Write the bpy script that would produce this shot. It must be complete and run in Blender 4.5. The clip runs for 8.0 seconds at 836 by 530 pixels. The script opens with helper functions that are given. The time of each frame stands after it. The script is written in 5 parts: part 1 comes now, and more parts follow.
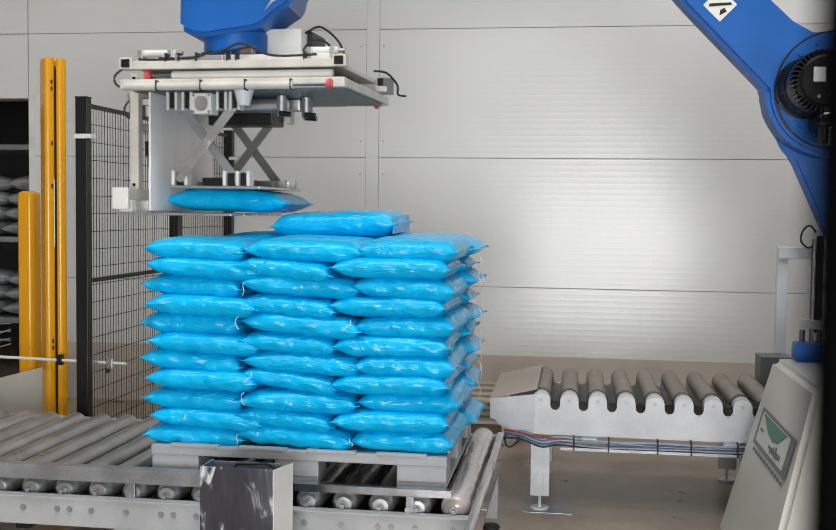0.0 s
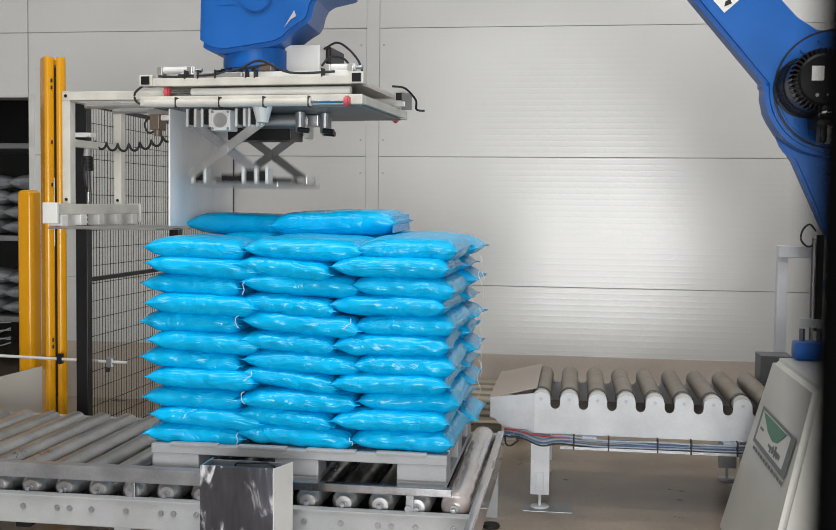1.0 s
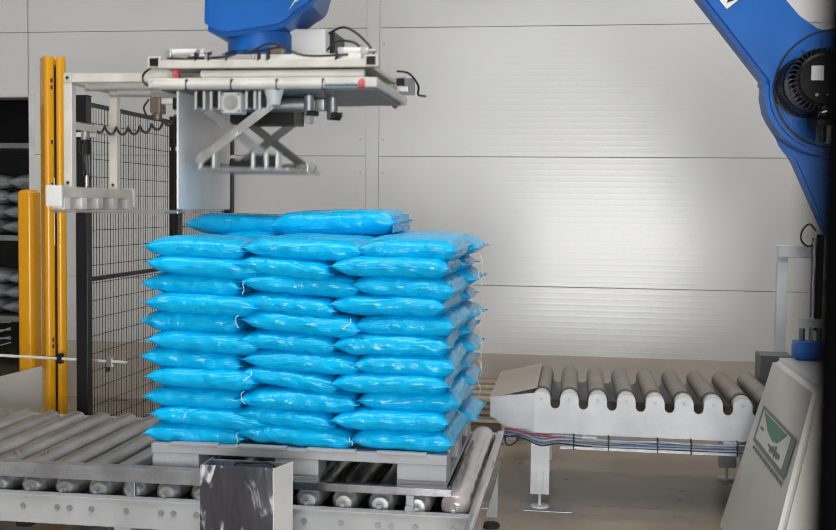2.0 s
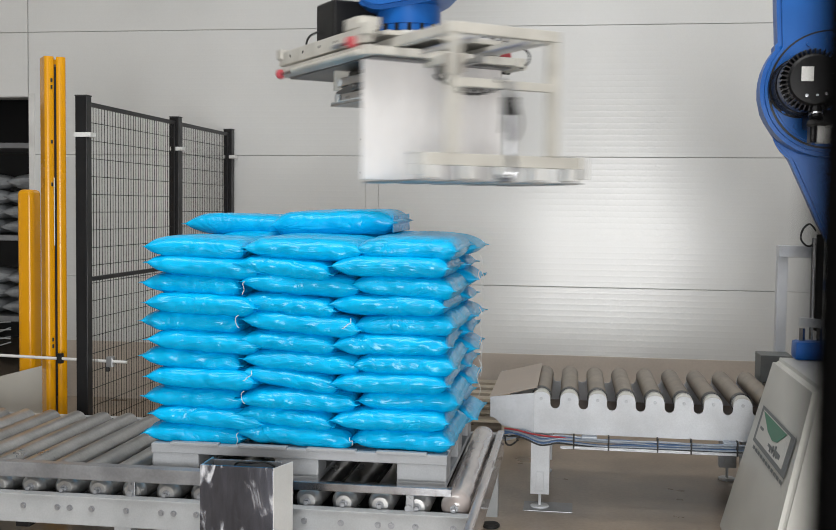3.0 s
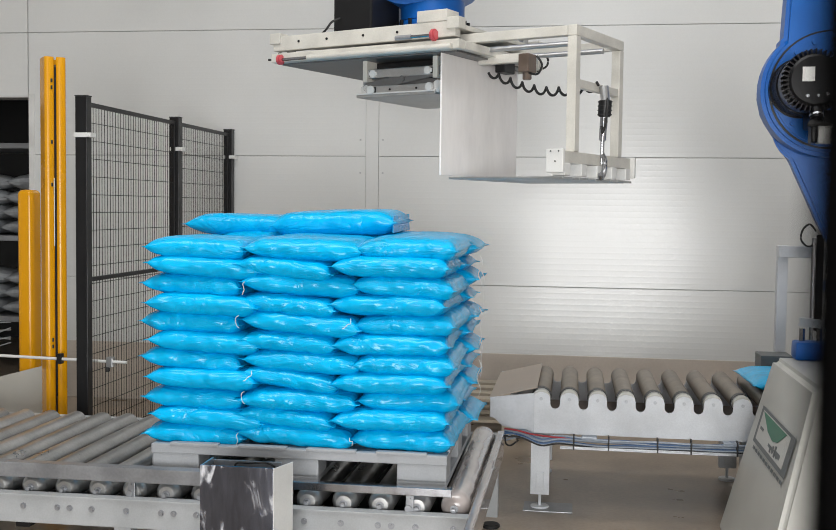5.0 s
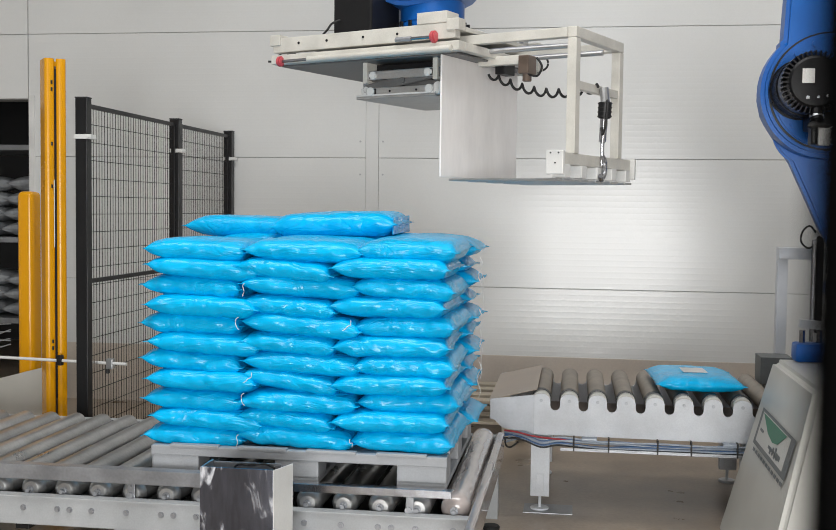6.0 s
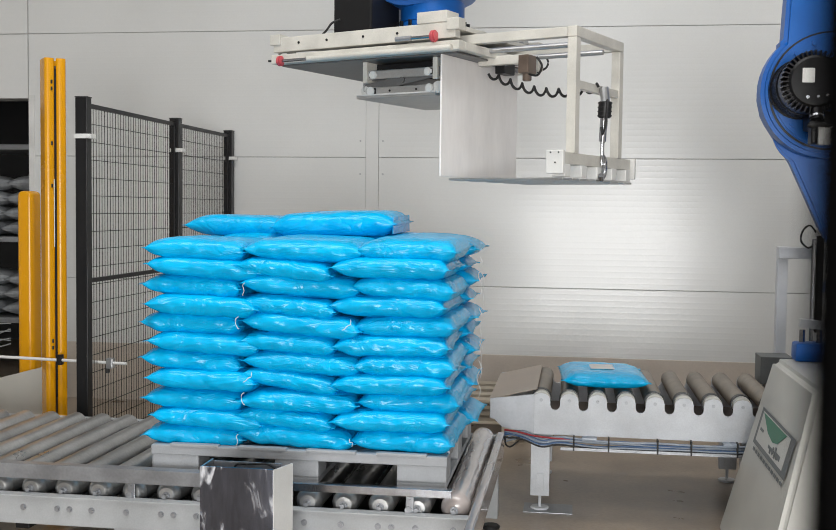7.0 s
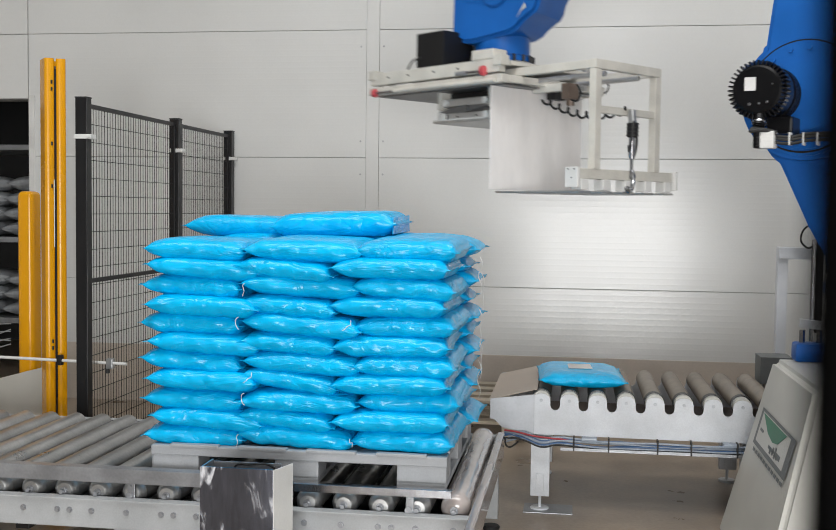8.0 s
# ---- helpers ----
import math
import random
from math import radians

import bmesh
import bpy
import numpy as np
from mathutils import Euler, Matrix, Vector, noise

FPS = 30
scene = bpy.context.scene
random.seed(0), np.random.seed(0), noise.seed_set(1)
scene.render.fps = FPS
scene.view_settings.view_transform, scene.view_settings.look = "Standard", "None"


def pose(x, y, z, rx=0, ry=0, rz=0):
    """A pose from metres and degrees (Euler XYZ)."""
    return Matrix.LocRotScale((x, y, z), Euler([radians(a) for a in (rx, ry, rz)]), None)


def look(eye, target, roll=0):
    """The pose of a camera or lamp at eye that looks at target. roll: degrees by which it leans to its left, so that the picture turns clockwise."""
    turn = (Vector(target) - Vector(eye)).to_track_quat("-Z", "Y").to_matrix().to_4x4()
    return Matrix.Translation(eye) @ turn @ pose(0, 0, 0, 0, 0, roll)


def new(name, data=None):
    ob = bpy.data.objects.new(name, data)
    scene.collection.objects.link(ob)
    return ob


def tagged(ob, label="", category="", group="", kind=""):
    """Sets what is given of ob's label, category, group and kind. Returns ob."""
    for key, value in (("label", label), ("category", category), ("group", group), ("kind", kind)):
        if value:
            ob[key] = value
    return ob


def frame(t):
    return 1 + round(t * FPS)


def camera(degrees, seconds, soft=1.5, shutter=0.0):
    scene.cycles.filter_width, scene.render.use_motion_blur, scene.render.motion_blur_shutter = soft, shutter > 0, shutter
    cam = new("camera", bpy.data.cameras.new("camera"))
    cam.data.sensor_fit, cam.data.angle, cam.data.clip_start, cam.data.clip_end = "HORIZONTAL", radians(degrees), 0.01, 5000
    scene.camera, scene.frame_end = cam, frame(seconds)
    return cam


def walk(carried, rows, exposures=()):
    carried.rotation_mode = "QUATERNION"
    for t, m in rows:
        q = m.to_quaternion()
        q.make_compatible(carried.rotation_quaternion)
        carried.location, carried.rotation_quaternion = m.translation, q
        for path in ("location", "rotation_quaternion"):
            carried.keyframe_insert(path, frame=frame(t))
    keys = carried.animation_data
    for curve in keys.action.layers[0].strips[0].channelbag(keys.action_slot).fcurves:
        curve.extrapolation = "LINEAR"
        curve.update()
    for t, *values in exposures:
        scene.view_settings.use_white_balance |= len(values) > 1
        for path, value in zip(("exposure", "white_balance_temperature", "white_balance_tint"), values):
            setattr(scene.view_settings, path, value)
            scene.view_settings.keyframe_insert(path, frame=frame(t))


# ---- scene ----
# ---- camera and its way ----
cam = camera(42.81, 8.0, soft=0.65, shutter=0.5)
cam.data.dof.use_dof, cam.data.dof.focus_distance, cam.data.dof.aperture_fstop = True, 5.2, 6.8
EYE = (0.0, 0.0, 1.6)


def aim(rise):
    """The camera's pose; rise: a small nod upwards, in thousandths of a radian."""
    yaw, pitch = radians(8.3), radians(-3.05) + rise / 1000
    way = Vector((-math.sin(yaw) * math.cos(pitch), math.cos(yaw) * math.cos(pitch), math.sin(pitch)))
    return look(EYE, Vector(EYE) + way, 0.68)


NODS = ((0.0, 0.8), (0.5, -0.25), (1.0, -0.25), (1.5, -0.5), (2.8, -0.5), (3.0, -0.65), (3.5, -1.3), (4.0, 0.0),
        (4.5, -0.8), (6.0, 1.15), (6.5, 1.3), (7.0, 0.7), (7.5, 1.0), (8.0, 1.0))
walk(cam, [(t, aim(n)) for t, n in NODS], exposures=((0.0, -0.09, 6380, 10), (1.7, -0.09, 6380, 10), (2.9, -0.07, 6380, 10), (3.4, -0.02, 6380, 10), (8.0, -0.02, 6380, 10)))

# ---- world and lights ----
world = bpy.data.worlds.new("world")
scene.world = world
world.use_nodes = True
wn = world.node_tree.nodes
sky = wn.new("ShaderNodeTexSky")
sky.sky_type, sky.sun_disc, sky.sun_elevation, sky.sun_rotation = "NISHITA", False, radians(38), radians(200)
wn["Background"].inputs["Strength"].default_value = 0.12
world.node_tree.links.new(sky.outputs[0], wn["Background"].inputs["Color"])
sun = new("sun", bpy.data.lights.new("sun", "SUN"))
sun.data.energy, sun.data.angle, sun.data.color = 2.5, radians(0.6), (1.0, 0.95, 0.88)
sun.matrix_world = look((-6, -14, 12), (0, 0, 0))


def window_light(name, m, w, h, power, color=(1.0, 0.99, 0.97)):
    """An area lamp for sky light, at the open gate or assumed below the closed ceiling."""
    ob = new(name, bpy.data.lights.new(name, "AREA"))
    ob.data.shape, ob.data.size, ob.data.size_y, ob.data.energy, ob.data.color = "RECTANGLE", w, h, power, color
    ob.matrix_world = m
    return ob


window_light("gate_light", look((0.7, -5.0, 1.1), (0.0, 6, 1.1)), 3.8, 2.15, 600)
# assumed overhead lamps, added as fill; the ceiling has no openings for them
window_light("roof_fill", look((-1.0, 2.5, 5.9), (-1.0, 2.5, 0)), 6.0, 1.6, 235)
window_light("roof_fill", look((0.2, 6.6, 5.9), (0.2, 6.6, 0)), 1.4, 1.2, 50)


# ---- materials ----
def nodes_of(mat):
    mat.use_nodes = True
    return mat.node_tree.nodes, mat.node_tree.links, mat.node_tree.nodes["Principled BSDF"]


def surface(name, color, rough=0.5, metal=0.0, vary=0.12, scale=6.0, bump=0.15, grain=120.0, stretch=(1, 1, 1), dark=None, coat=0.0, spec=0.5, piece=0.0, depth=0.002):
    """A painted, metal or mineral surface: colour that drifts at a large scale, fine grain in colour, gloss and relief."""
    mat = bpy.data.materials.new(name)
    n, l, b = nodes_of(mat)
    tc, mp = n.new("ShaderNodeTexCoord"), n.new("ShaderNodeMapping")
    mp.inputs["Scale"].default_value = stretch
    l.new(tc.outputs["Object"], mp.inputs[0])
    big, fine = n.new("ShaderNodeTexNoise"), n.new("ShaderNodeTexNoise")
    big.inputs["Scale"].default_value, big.inputs["Detail"].default_value = scale, 6
    fine.inputs["Scale"].default_value, fine.inputs["Detail"].default_value = grain, 4
    for t in (big, fine):
        l.new(mp.outputs[0], t.inputs["Vector"])
    ramp = n.new("ShaderNodeValToRGB")
    low = dark or tuple(c * (1 - 2 * vary) for c in color)
    ramp.color_ramp.elements[0].position, ramp.color_ramp.elements[1].position = 0.3, 0.62
    ramp.color_ramp.elements[0].color, ramp.color_ramp.elements[1].color = (*low, 1), (*color, 1)
    l.new(big.outputs["Fac"], ramp.inputs[0])
    mix = n.new("ShaderNodeMix")
    mix.data_type, mix.blend_type = "RGBA", "MULTIPLY"
    mix.inputs["Factor"].default_value = min(1.0, vary * 2)
    l.new(ramp.outputs[0], mix.inputs["A"])
    l.new(fine.outputs["Fac"], mix.inputs["B"])
    out = mix.outputs["Result"]
    if piece:
        info, hsv = n.new("ShaderNodeObjectInfo"), n.new("ShaderNodeHueSaturation")
        rng = n.new("ShaderNodeMapRange")
        rng.inputs["To Min"].default_value, rng.inputs["To Max"].default_value = 1 - piece, 1 + piece
        l.new(info.outputs["Random"], rng.inputs["Value"])
        l.new(rng.outputs[0], hsv.inputs["Value"])
        l.new(out, hsv.inputs["Color"])
        out = hsv.outputs[0]
    l.new(out, b.inputs["Base Color"])
    rr = n.new("ShaderNodeMapRange")
    rr.inputs["To Min"].default_value, rr.inputs["To Max"].default_value = max(0.03, rough - 0.1), min(1, rough + 0.12)
    l.new(big.outputs["Fac"], rr.inputs["Value"])
    l.new(rr.outputs[0], b.inputs["Roughness"])
    b.inputs["Metallic"].default_value = metal
    b.inputs["Coat Weight"].default_value = coat
    b.inputs["Specular IOR Level"].default_value = spec
    if bump:
        bp = n.new("ShaderNodeBump")
        bp.inputs["Strength"].default_value, bp.inputs["Distance"].default_value = bump, depth
        l.new(fine.outputs["Fac"], bp.inputs["Height"])
        l.new(bp.outputs[0], b.inputs["Normal"])
    return mat


def panel_metal():
    """White coated sandwich panel with a fine horizontal micro-rib, slightly dirty towards places of wear."""
    mat = surface("white panel", (0.715, 0.72, 0.708), 0.32, 0.0, 0.04, 0.8, 0.0, coat=0.43)
    n, l, b = nodes_of(mat)
    b.inputs["Coat Roughness"].default_value = 0.24
    tc, sep = n.new("ShaderNodeTexCoord"), n.new("ShaderNodeSeparateXYZ")
    l.new(tc.outputs["Object"], sep.inputs[0])
    mul, sine, half, sharp = (n.new("ShaderNodeMath") for _ in range(4))
    mul.operation, mul.inputs[1].default_value = "MULTIPLY", 2 * math.pi / 0.045
    sine.operation = "SINE"
    l.new(sep.outputs["Z"], mul.inputs[0])
    l.new(mul.outputs[0], sine.inputs[0])
    half.operation, half.inputs[1].default_value, half.inputs[2].default_value = "MULTIPLY_ADD", 0.5, 0.5
    sharp.operation, sharp.inputs[1].default_value = "POWER", 5.0
    l.new(sine.outputs[0], half.inputs[0])
    l.new(half.outputs[0], sharp.inputs[0])
    wav = n.new("ShaderNodeTexNoise")
    wav.inputs["Scale"].default_value, wav.inputs["Detail"].default_value = 0.7, 2
    b1, b2 = n.new("ShaderNodeBump"), n.new("ShaderNodeBump")
    b1.inputs["Strength"].default_value, b1.inputs["Distance"].default_value = 0.2, 0.0012
    b2.inputs["Strength"].default_value, b2.inputs["Distance"].default_value = 0.06, 0.02
    l.new(sharp.outputs[0], b1.inputs["Height"])
    l.new(tc.outputs["Object"], wav.inputs["Vector"])
    l.new(wav.outputs["Fac"], b2.inputs["Height"])
    l.new(b2.outputs[0], b1.inputs["Normal"])
    l.new(b1.outputs[0], b.inputs["Normal"])
    l.new(b1.outputs[0], b.inputs["Coat Normal"])
    return mat


def scuffed(mat):
    """Adds pale dull smears to a polished metal."""
    n, l, b = nodes_of(mat)
    tc, mp, tx, rp, mx = (n.new("ShaderNode" + k) for k in ("TexCoord", "Mapping", "TexNoise", "ValToRGB", "Mix"))
    mp.inputs["Scale"].default_value = (14, 14, 4)
    tx.inputs["Scale"].default_value, tx.inputs["Detail"].default_value, tx.inputs["Distortion"].default_value = 1.0, 5, 1.5
    rp.color_ramp.elements[0].position, rp.color_ramp.elements[1].position = 0.56, 0.68
    l.new(tc.outputs["Object"], mp.inputs[0])
    l.new(mp.outputs[0], tx.inputs["Vector"])
    l.new(tx.outputs["Fac"], rp.inputs[0])
    mx.data_type = "RGBA"
    old = b.inputs["Base Color"].links[0].from_socket
    l.new(rp.outputs[0], mx.inputs["Factor"])
    l.new(old, mx.inputs["A"])
    mx.inputs["B"].default_value = (0.62, 0.63, 0.66, 1)
    l.new(mx.outputs["Result"], b.inputs["Base Color"])
    inv = n.new("ShaderNodeMath")
    inv.operation = "SUBTRACT"
    inv.inputs[0].default_value = 1.0
    l.new(rp.outputs[0], inv.inputs[1])
    l.new(inv.outputs[0], b.inputs["Metallic"])
    return mat


def film_plastic():
    """Sky-blue polyethylene film: glossy, softly wrinkled, a little light passes through."""
    mat = bpy.data.materials.new("blue film")
    n, l, b = nodes_of(mat)
    tc = n.new("ShaderNodeTexCoord")
    info = n.new("ShaderNodeObjectInfo")
    add = n.new("ShaderNodeVectorMath")
    l.new(tc.outputs["Object"], add.inputs[0])
    l.new(info.outputs["Random"], add.inputs[1])
    w1, w2 = n.new("ShaderNodeTexNoise"), n.new("ShaderNodeTexNoise")
    crum, warp, mixv = n.new("ShaderNodeTexVoronoi"), n.new("ShaderNodeTexNoise"), n.new("ShaderNodeVectorMath")
    crum.inputs["Scale"].default_value, warp.inputs["Scale"].default_value = 8.5, 5.0
    mixv.operation = "MULTIPLY_ADD"
    mixv.inputs[1].default_value = (0.16, 0.16, 0.16)
    l.new(add.outputs[0], warp.inputs["Vector"])
    l.new(warp.outputs["Color"], mixv.inputs[0])
    l.new(add.outputs[0], mixv.inputs[2])
    l.new(mixv.outputs[0], crum.inputs["Vector"])
    w1.inputs["Scale"].default_value, w1.inputs["Detail"].default_value, w1.inputs["Distortion"].default_value = 9, 3, 1.2
    w2.inputs["Scale"].default_value, w2.inputs["Detail"].default_value, w2.inputs["Distortion"].default_value = 26, 2, 1.8
    for w in (w1, w2):
        l.new(add.outputs[0], w.inputs["Vector"])
    ramp = n.new("ShaderNodeValToRGB")
    ramp.color_ramp.elements[0].color, ramp.color_ramp.elements[1].color = (0.002, 0.395, 0.745, 1), (0.003, 0.48, 0.865, 1)
    ramp.color_ramp.elements[0].position, ramp.color_ramp.elements[1].position = 0.3, 0.7
    l.new(w1.outputs["Fac"], ramp.inputs[0])
    l.new(ramp.outputs[0], b.inputs["Base Color"])
    b.inputs["Roughness"].default_value = 0.26
    b.inputs["Specular IOR Level"].default_value = 0.33
    bp1, bp2 = n.new("ShaderNodeBump"), n.new("ShaderNodeBump")
    bp1.inputs["Strength"].default_value, bp1.inputs["Distance"].default_value = 0.2, 0.010
    bp2.inputs["Strength"].default_value, bp2.inputs["Distance"].default_value = 0.2, 0.022
    l.new(w1.outputs["Fac"], bp1.inputs["Height"])
    l.new(crum.outputs["Distance"], bp2.inputs["Height"])
    l.new(bp1.outputs[0], bp2.inputs["Normal"])
    # sharp fold lines
    w3, cut, fold, bp3, mp = n.new("ShaderNodeTexNoise"), n.new("ShaderNodeMath"), n.new("ShaderNodeMath"), n.new("ShaderNodeBump"), n.new("ShaderNodeMapping")
    mp.inputs["Scale"].default_value = (0.8, 1.2, 1.6)
    w3.inputs["Scale"].default_value, w3.inputs["Detail"].default_value, w3.inputs["Distortion"].default_value = 8.0, 2.0, 1.4
    l.new(add.outputs[0], mp.inputs[0])
    l.new(mp.outputs[0], w3.inputs["Vector"])
    cut.operation, cut.inputs[1].default_value = "SUBTRACT", 0.5
    fold.operation = "ABSOLUTE"
    l.new(w3.outputs["Fac"], cut.inputs[0])
    l.new(cut.outputs[0], fold.inputs[0])
    bp3.inputs["Strength"].default_value, bp3.inputs["Distance"].default_value = 0.38, 0.04
    l.new(fold.outputs[0], bp3.inputs["Height"])
    l.new(bp2.outputs[0], bp3.inputs["Normal"])
    l.new(bp3.outputs[0], b.inputs["Normal"])
    return mat


M_WALL = panel_metal()
M_SEAM = surface("panel joint grey", (0.5, 0.5, 0.49), 0.6)
M_FLOOR = surface("worn concrete", (0.42, 0.335, 0.255), 0.30, 0, 0.2, 2.6, 0.2, 45, dark=(0.25, 0.195, 0.145))
M_PLINTH = surface("beige plinth", (0.60, 0.53, 0.46), 0.5, 0, 0.08, 2.0, 0.1, 60)
M_CEIL = surface("ceiling sheet", (0.62, 0.62, 0.6), 0.6)
M_BAG = film_plastic()
M_THREAD = surface("white thread", (0.8, 0.8, 0.78), 0.8, grain=400)
M_PALLET = surface("grey pallet plastic", (0.40, 0.415, 0.435), 0.5, 0, 0.1, 5, 0.2, 150)
M_STEEL = surface("galvanised steel", (0.56, 0.57, 0.58), 0.36, 0.9, 0.12, 9, 0.12, 90)
M_PLATE = surface("bare steel sheet", (0.56, 0.58, 0.61), 0.5, 0.3, 0.12, 6, 0.1, 60)
M_WRAP = surface("clear film over a roller", (0.50, 0.44, 0.415), 0.18, 0.0, 0.2, 9, 0.7, 9, stretch=(1, 0.12, 1), coat=0.8, depth=0.010)
M_GUARD = surface("scuffed dark stainless", (0.27, 0.30, 0.39), 0.2, 1.0, 0.2, 5, 0.12, 40, stretch=(1.5, 1, 0.3))
scuffed(M_GUARD)
M_RAIL = surface("dull steel rail", (0.38, 0.39, 0.41), 0.36, 0.5, 0.14, 8, 0.12, 90)
M_INOX = surface("brushed stainless", (0.50, 0.51, 0.54), 0.22, 1.0, 0.16, 7, 0.2, 60, stretch=(1, 1, 0.12))
M_ROLL = surface("dusty roller steel", (0.52, 0.52, 0.515), 0.30, 0.8, 0.14, 5, 0.07, 80, piece=0.12)
M_RROLL = surface("dusty grey roller", (0.33, 0.28, 0.225), 0.5, 0.1, 0.16, 12, 0.15, 120, piece=0.1)
M_RAMP = surface("dusty tan sheet", (0.46, 0.385, 0.32), 0.5, 0, 0.06, 4, 0.05, 150)
M_WHITE = surface("white powder coat", (0.76, 0.76, 0.74), 0.4, 0, 0.08, 5, 0.1, 200)
M_BEAM = surface("light grey paint", (0.70, 0.72, 0.75), 0.4, 0, 0.1, 5, 0.12, 160)
M_CONV = surface("grey conveyor paint", (0.46, 0.475, 0.485), 0.38, 0, 0.1, 5, 0.12, 160)
M_CREAM = surface("cream lacquer", (0.55, 0.54, 0.495), 0.38, 0, 0.07, 3, 0.08, 200)
M_GRIP = surface("ivory enamel", (0.68, 0.66, 0.60), 0.36, 0, 0.1, 8, 0.1, 160)
M_ALU = surface("anodised aluminium", (0.62, 0.62, 0.62), 0.34, 0.85, 0.1, 10, 0.1, 140)
# darker copy of the aluminium, with the tool's underside shade in its colour
M_UNDER = surface("aluminium darkened for shade", (0.20, 0.20, 0.20), 0.4, 0.5)
M_SHEET = surface("scuffed white sheet", (0.90, 0.875, 0.86), 0.42, 0, 0.05, 4, 0.02, 30, stretch=(1, 1.6, 0.5))
M_BLUE = surface("robot blue paint", (0.008, 0.115, 0.44), 0.36, 0, 0.08, 4, 0.06, 220, spec=0.28)
M_YEL = surface("safety yellow paint", (0.74, 0.335, 0.002), 0.24, 0, 0.025, 2, 0.0, 200, spec=0.4)
# for black parts, and for surfaces blackened to stand for deep shade
M_BLACK = surface("black paint and shade", (0.009, 0.009, 0.010), 0.4, 0, 0.1, 6, 0.08, 200, spec=0.35)
M_GLOSS = surface("glossy black enamel", (0.005, 0.005, 0.006), 0.3, 0, 0.1, 8, 0.05, 150, spec=0.18)
M_DARK = surface("matt black felt", (0.004, 0.004, 0.004), 0.95, spec=0.0)
M_RUB = surface("black rubber", (0.02, 0.02, 0.02), 0.6)
M_RED = surface("red plastic", (0.66, 0.10, 0.12), 0.4)
# brown metal parts, and a tone for surfaces darkened as if shaded
M_BROWN = surface("brown anodised metal and shade tone", (0.20, 0.15, 0.12), 0.4, 0.4)
M_GREEN = surface("green print", (0.06, 0.22, 0.13), 0.5)
M_GREY = surface("grey print", (0.16, 0.17, 0.17), 0.5)
M_PAPER = surface("white label", (0.8, 0.8, 0.78), 0.5)
M_CABLE_R = surface("red cable sheath", (0.45, 0.04, 0.05), 0.5)
M_CABLE_B = surface("blue hose", (0.06, 0.14, 0.30), 0.4)
M_CLEAR = surface("milky air hose", (0.32, 0.37, 0.44), 0.25)
M_WOOD = surface("pale wood", (0.52, 0.45, 0.35), 0.6, 0, 0.15, 8, 0.2, 60, stretch=(0.2, 1, 1))
M_CLOUD = surface("grey wrapped goods", (0.42, 0.44, 0.46), 0.4, 0, 0.2, 9, 0.2, 30)


# ---- mesh tools ----
def merge(bm, other):
    me = bpy.data.meshes.new("tmp")
    other.to_mesh(me)
    bm.from_mesh(me)
    other.free()
    bpy.data.meshes.remove(me)
    return bm


def box(bm, x0, x1, y0, y1, z0, z1, bevel=0.0, m=None, seg=2):
    b = bmesh.new()
    bmesh.ops.create_cube(b, size=1)
    for v in b.verts:
        v.co = Vector(((x0 + x1) / 2 + v.co.x * (x1 - x0), (y0 + y1) / 2 + v.co.y * (y1 - y0), (z0 + z1) / 2 + v.co.z * (z1 - z0)))
    if bevel:
        bmesh.ops.bevel(b, geom=b.edges[:], offset=bevel, segments=seg, affect="EDGES", profile=0.6)
    if m:
        b.transform(m)
    return merge(bm, b)


def cyl(bm, p0, p1, r, seg=20, r2=None, bevel=0.0):
    p0, p1 = Vector(p0), Vector(p1)
    b = bmesh.new()
    d = p1 - p0
    bmesh.ops.create_cone(b, cap_ends=True, segments=seg, radius1=r, radius2=r if r2 is None else r2, depth=d.length)
    if bevel:
        rim = [e for e in b.edges if abs(e.verts[0].co.z - e.verts[1].co.z) < 1e-6]
        bmesh.ops.bevel(b, geom=rim, offset=bevel, segments=2, affect="EDGES")
    b.transform(Matrix.Translation((p0 + p1) / 2) @ d.to_track_quat("Z", "Y").to_matrix().to_4x4())
    return merge(bm, b)


def prism(bm, outline, y0, y1, m=None, bevel=0.0):
    """A plate with an outline in x and z, from y0 to y1."""
    b = bmesh.new()
    f = b.faces.new([b.verts.new((x, y0, z)) for x, z in outline])
    ext = bmesh.ops.extrude_face_region(b, geom=[f])
    bmesh.ops.translate(b, verts=[g for g in ext["geom"] if isinstance(g, bmesh.types.BMVert)], vec=(0, y1 - y0, 0))
    bmesh.ops.recalc_face_normals(b, faces=b.faces[:])
    if bevel:
        bmesh.ops.bevel(b, geom=[e for e in b.edges if e.calc_face_angle(0) > 0.6], offset=bevel, segments=2, affect="EDGES")
    if m:
        b.transform(m)
    return merge(bm, b)


def lathe(bm, profile, m=None, seg=28):
    """Turns a profile of (y, radius) about the y axis."""
    rings = [[bm.verts.new((r * math.cos(2 * math.pi * k / seg), y, r * math.sin(2 * math.pi * k / seg))) for k in range(seg)] for y, r in profile]
    for a, c in zip(rings, rings[1:]):
        for k in range(seg):
            bm.faces.new((a[k], a[(k + 1) % seg], c[(k + 1) % seg], c[k]))
    bm.faces.new(rings[0])
    bm.faces.new(rings[-1][::-1])
    if m:
        bm.transform(m)
    return bm


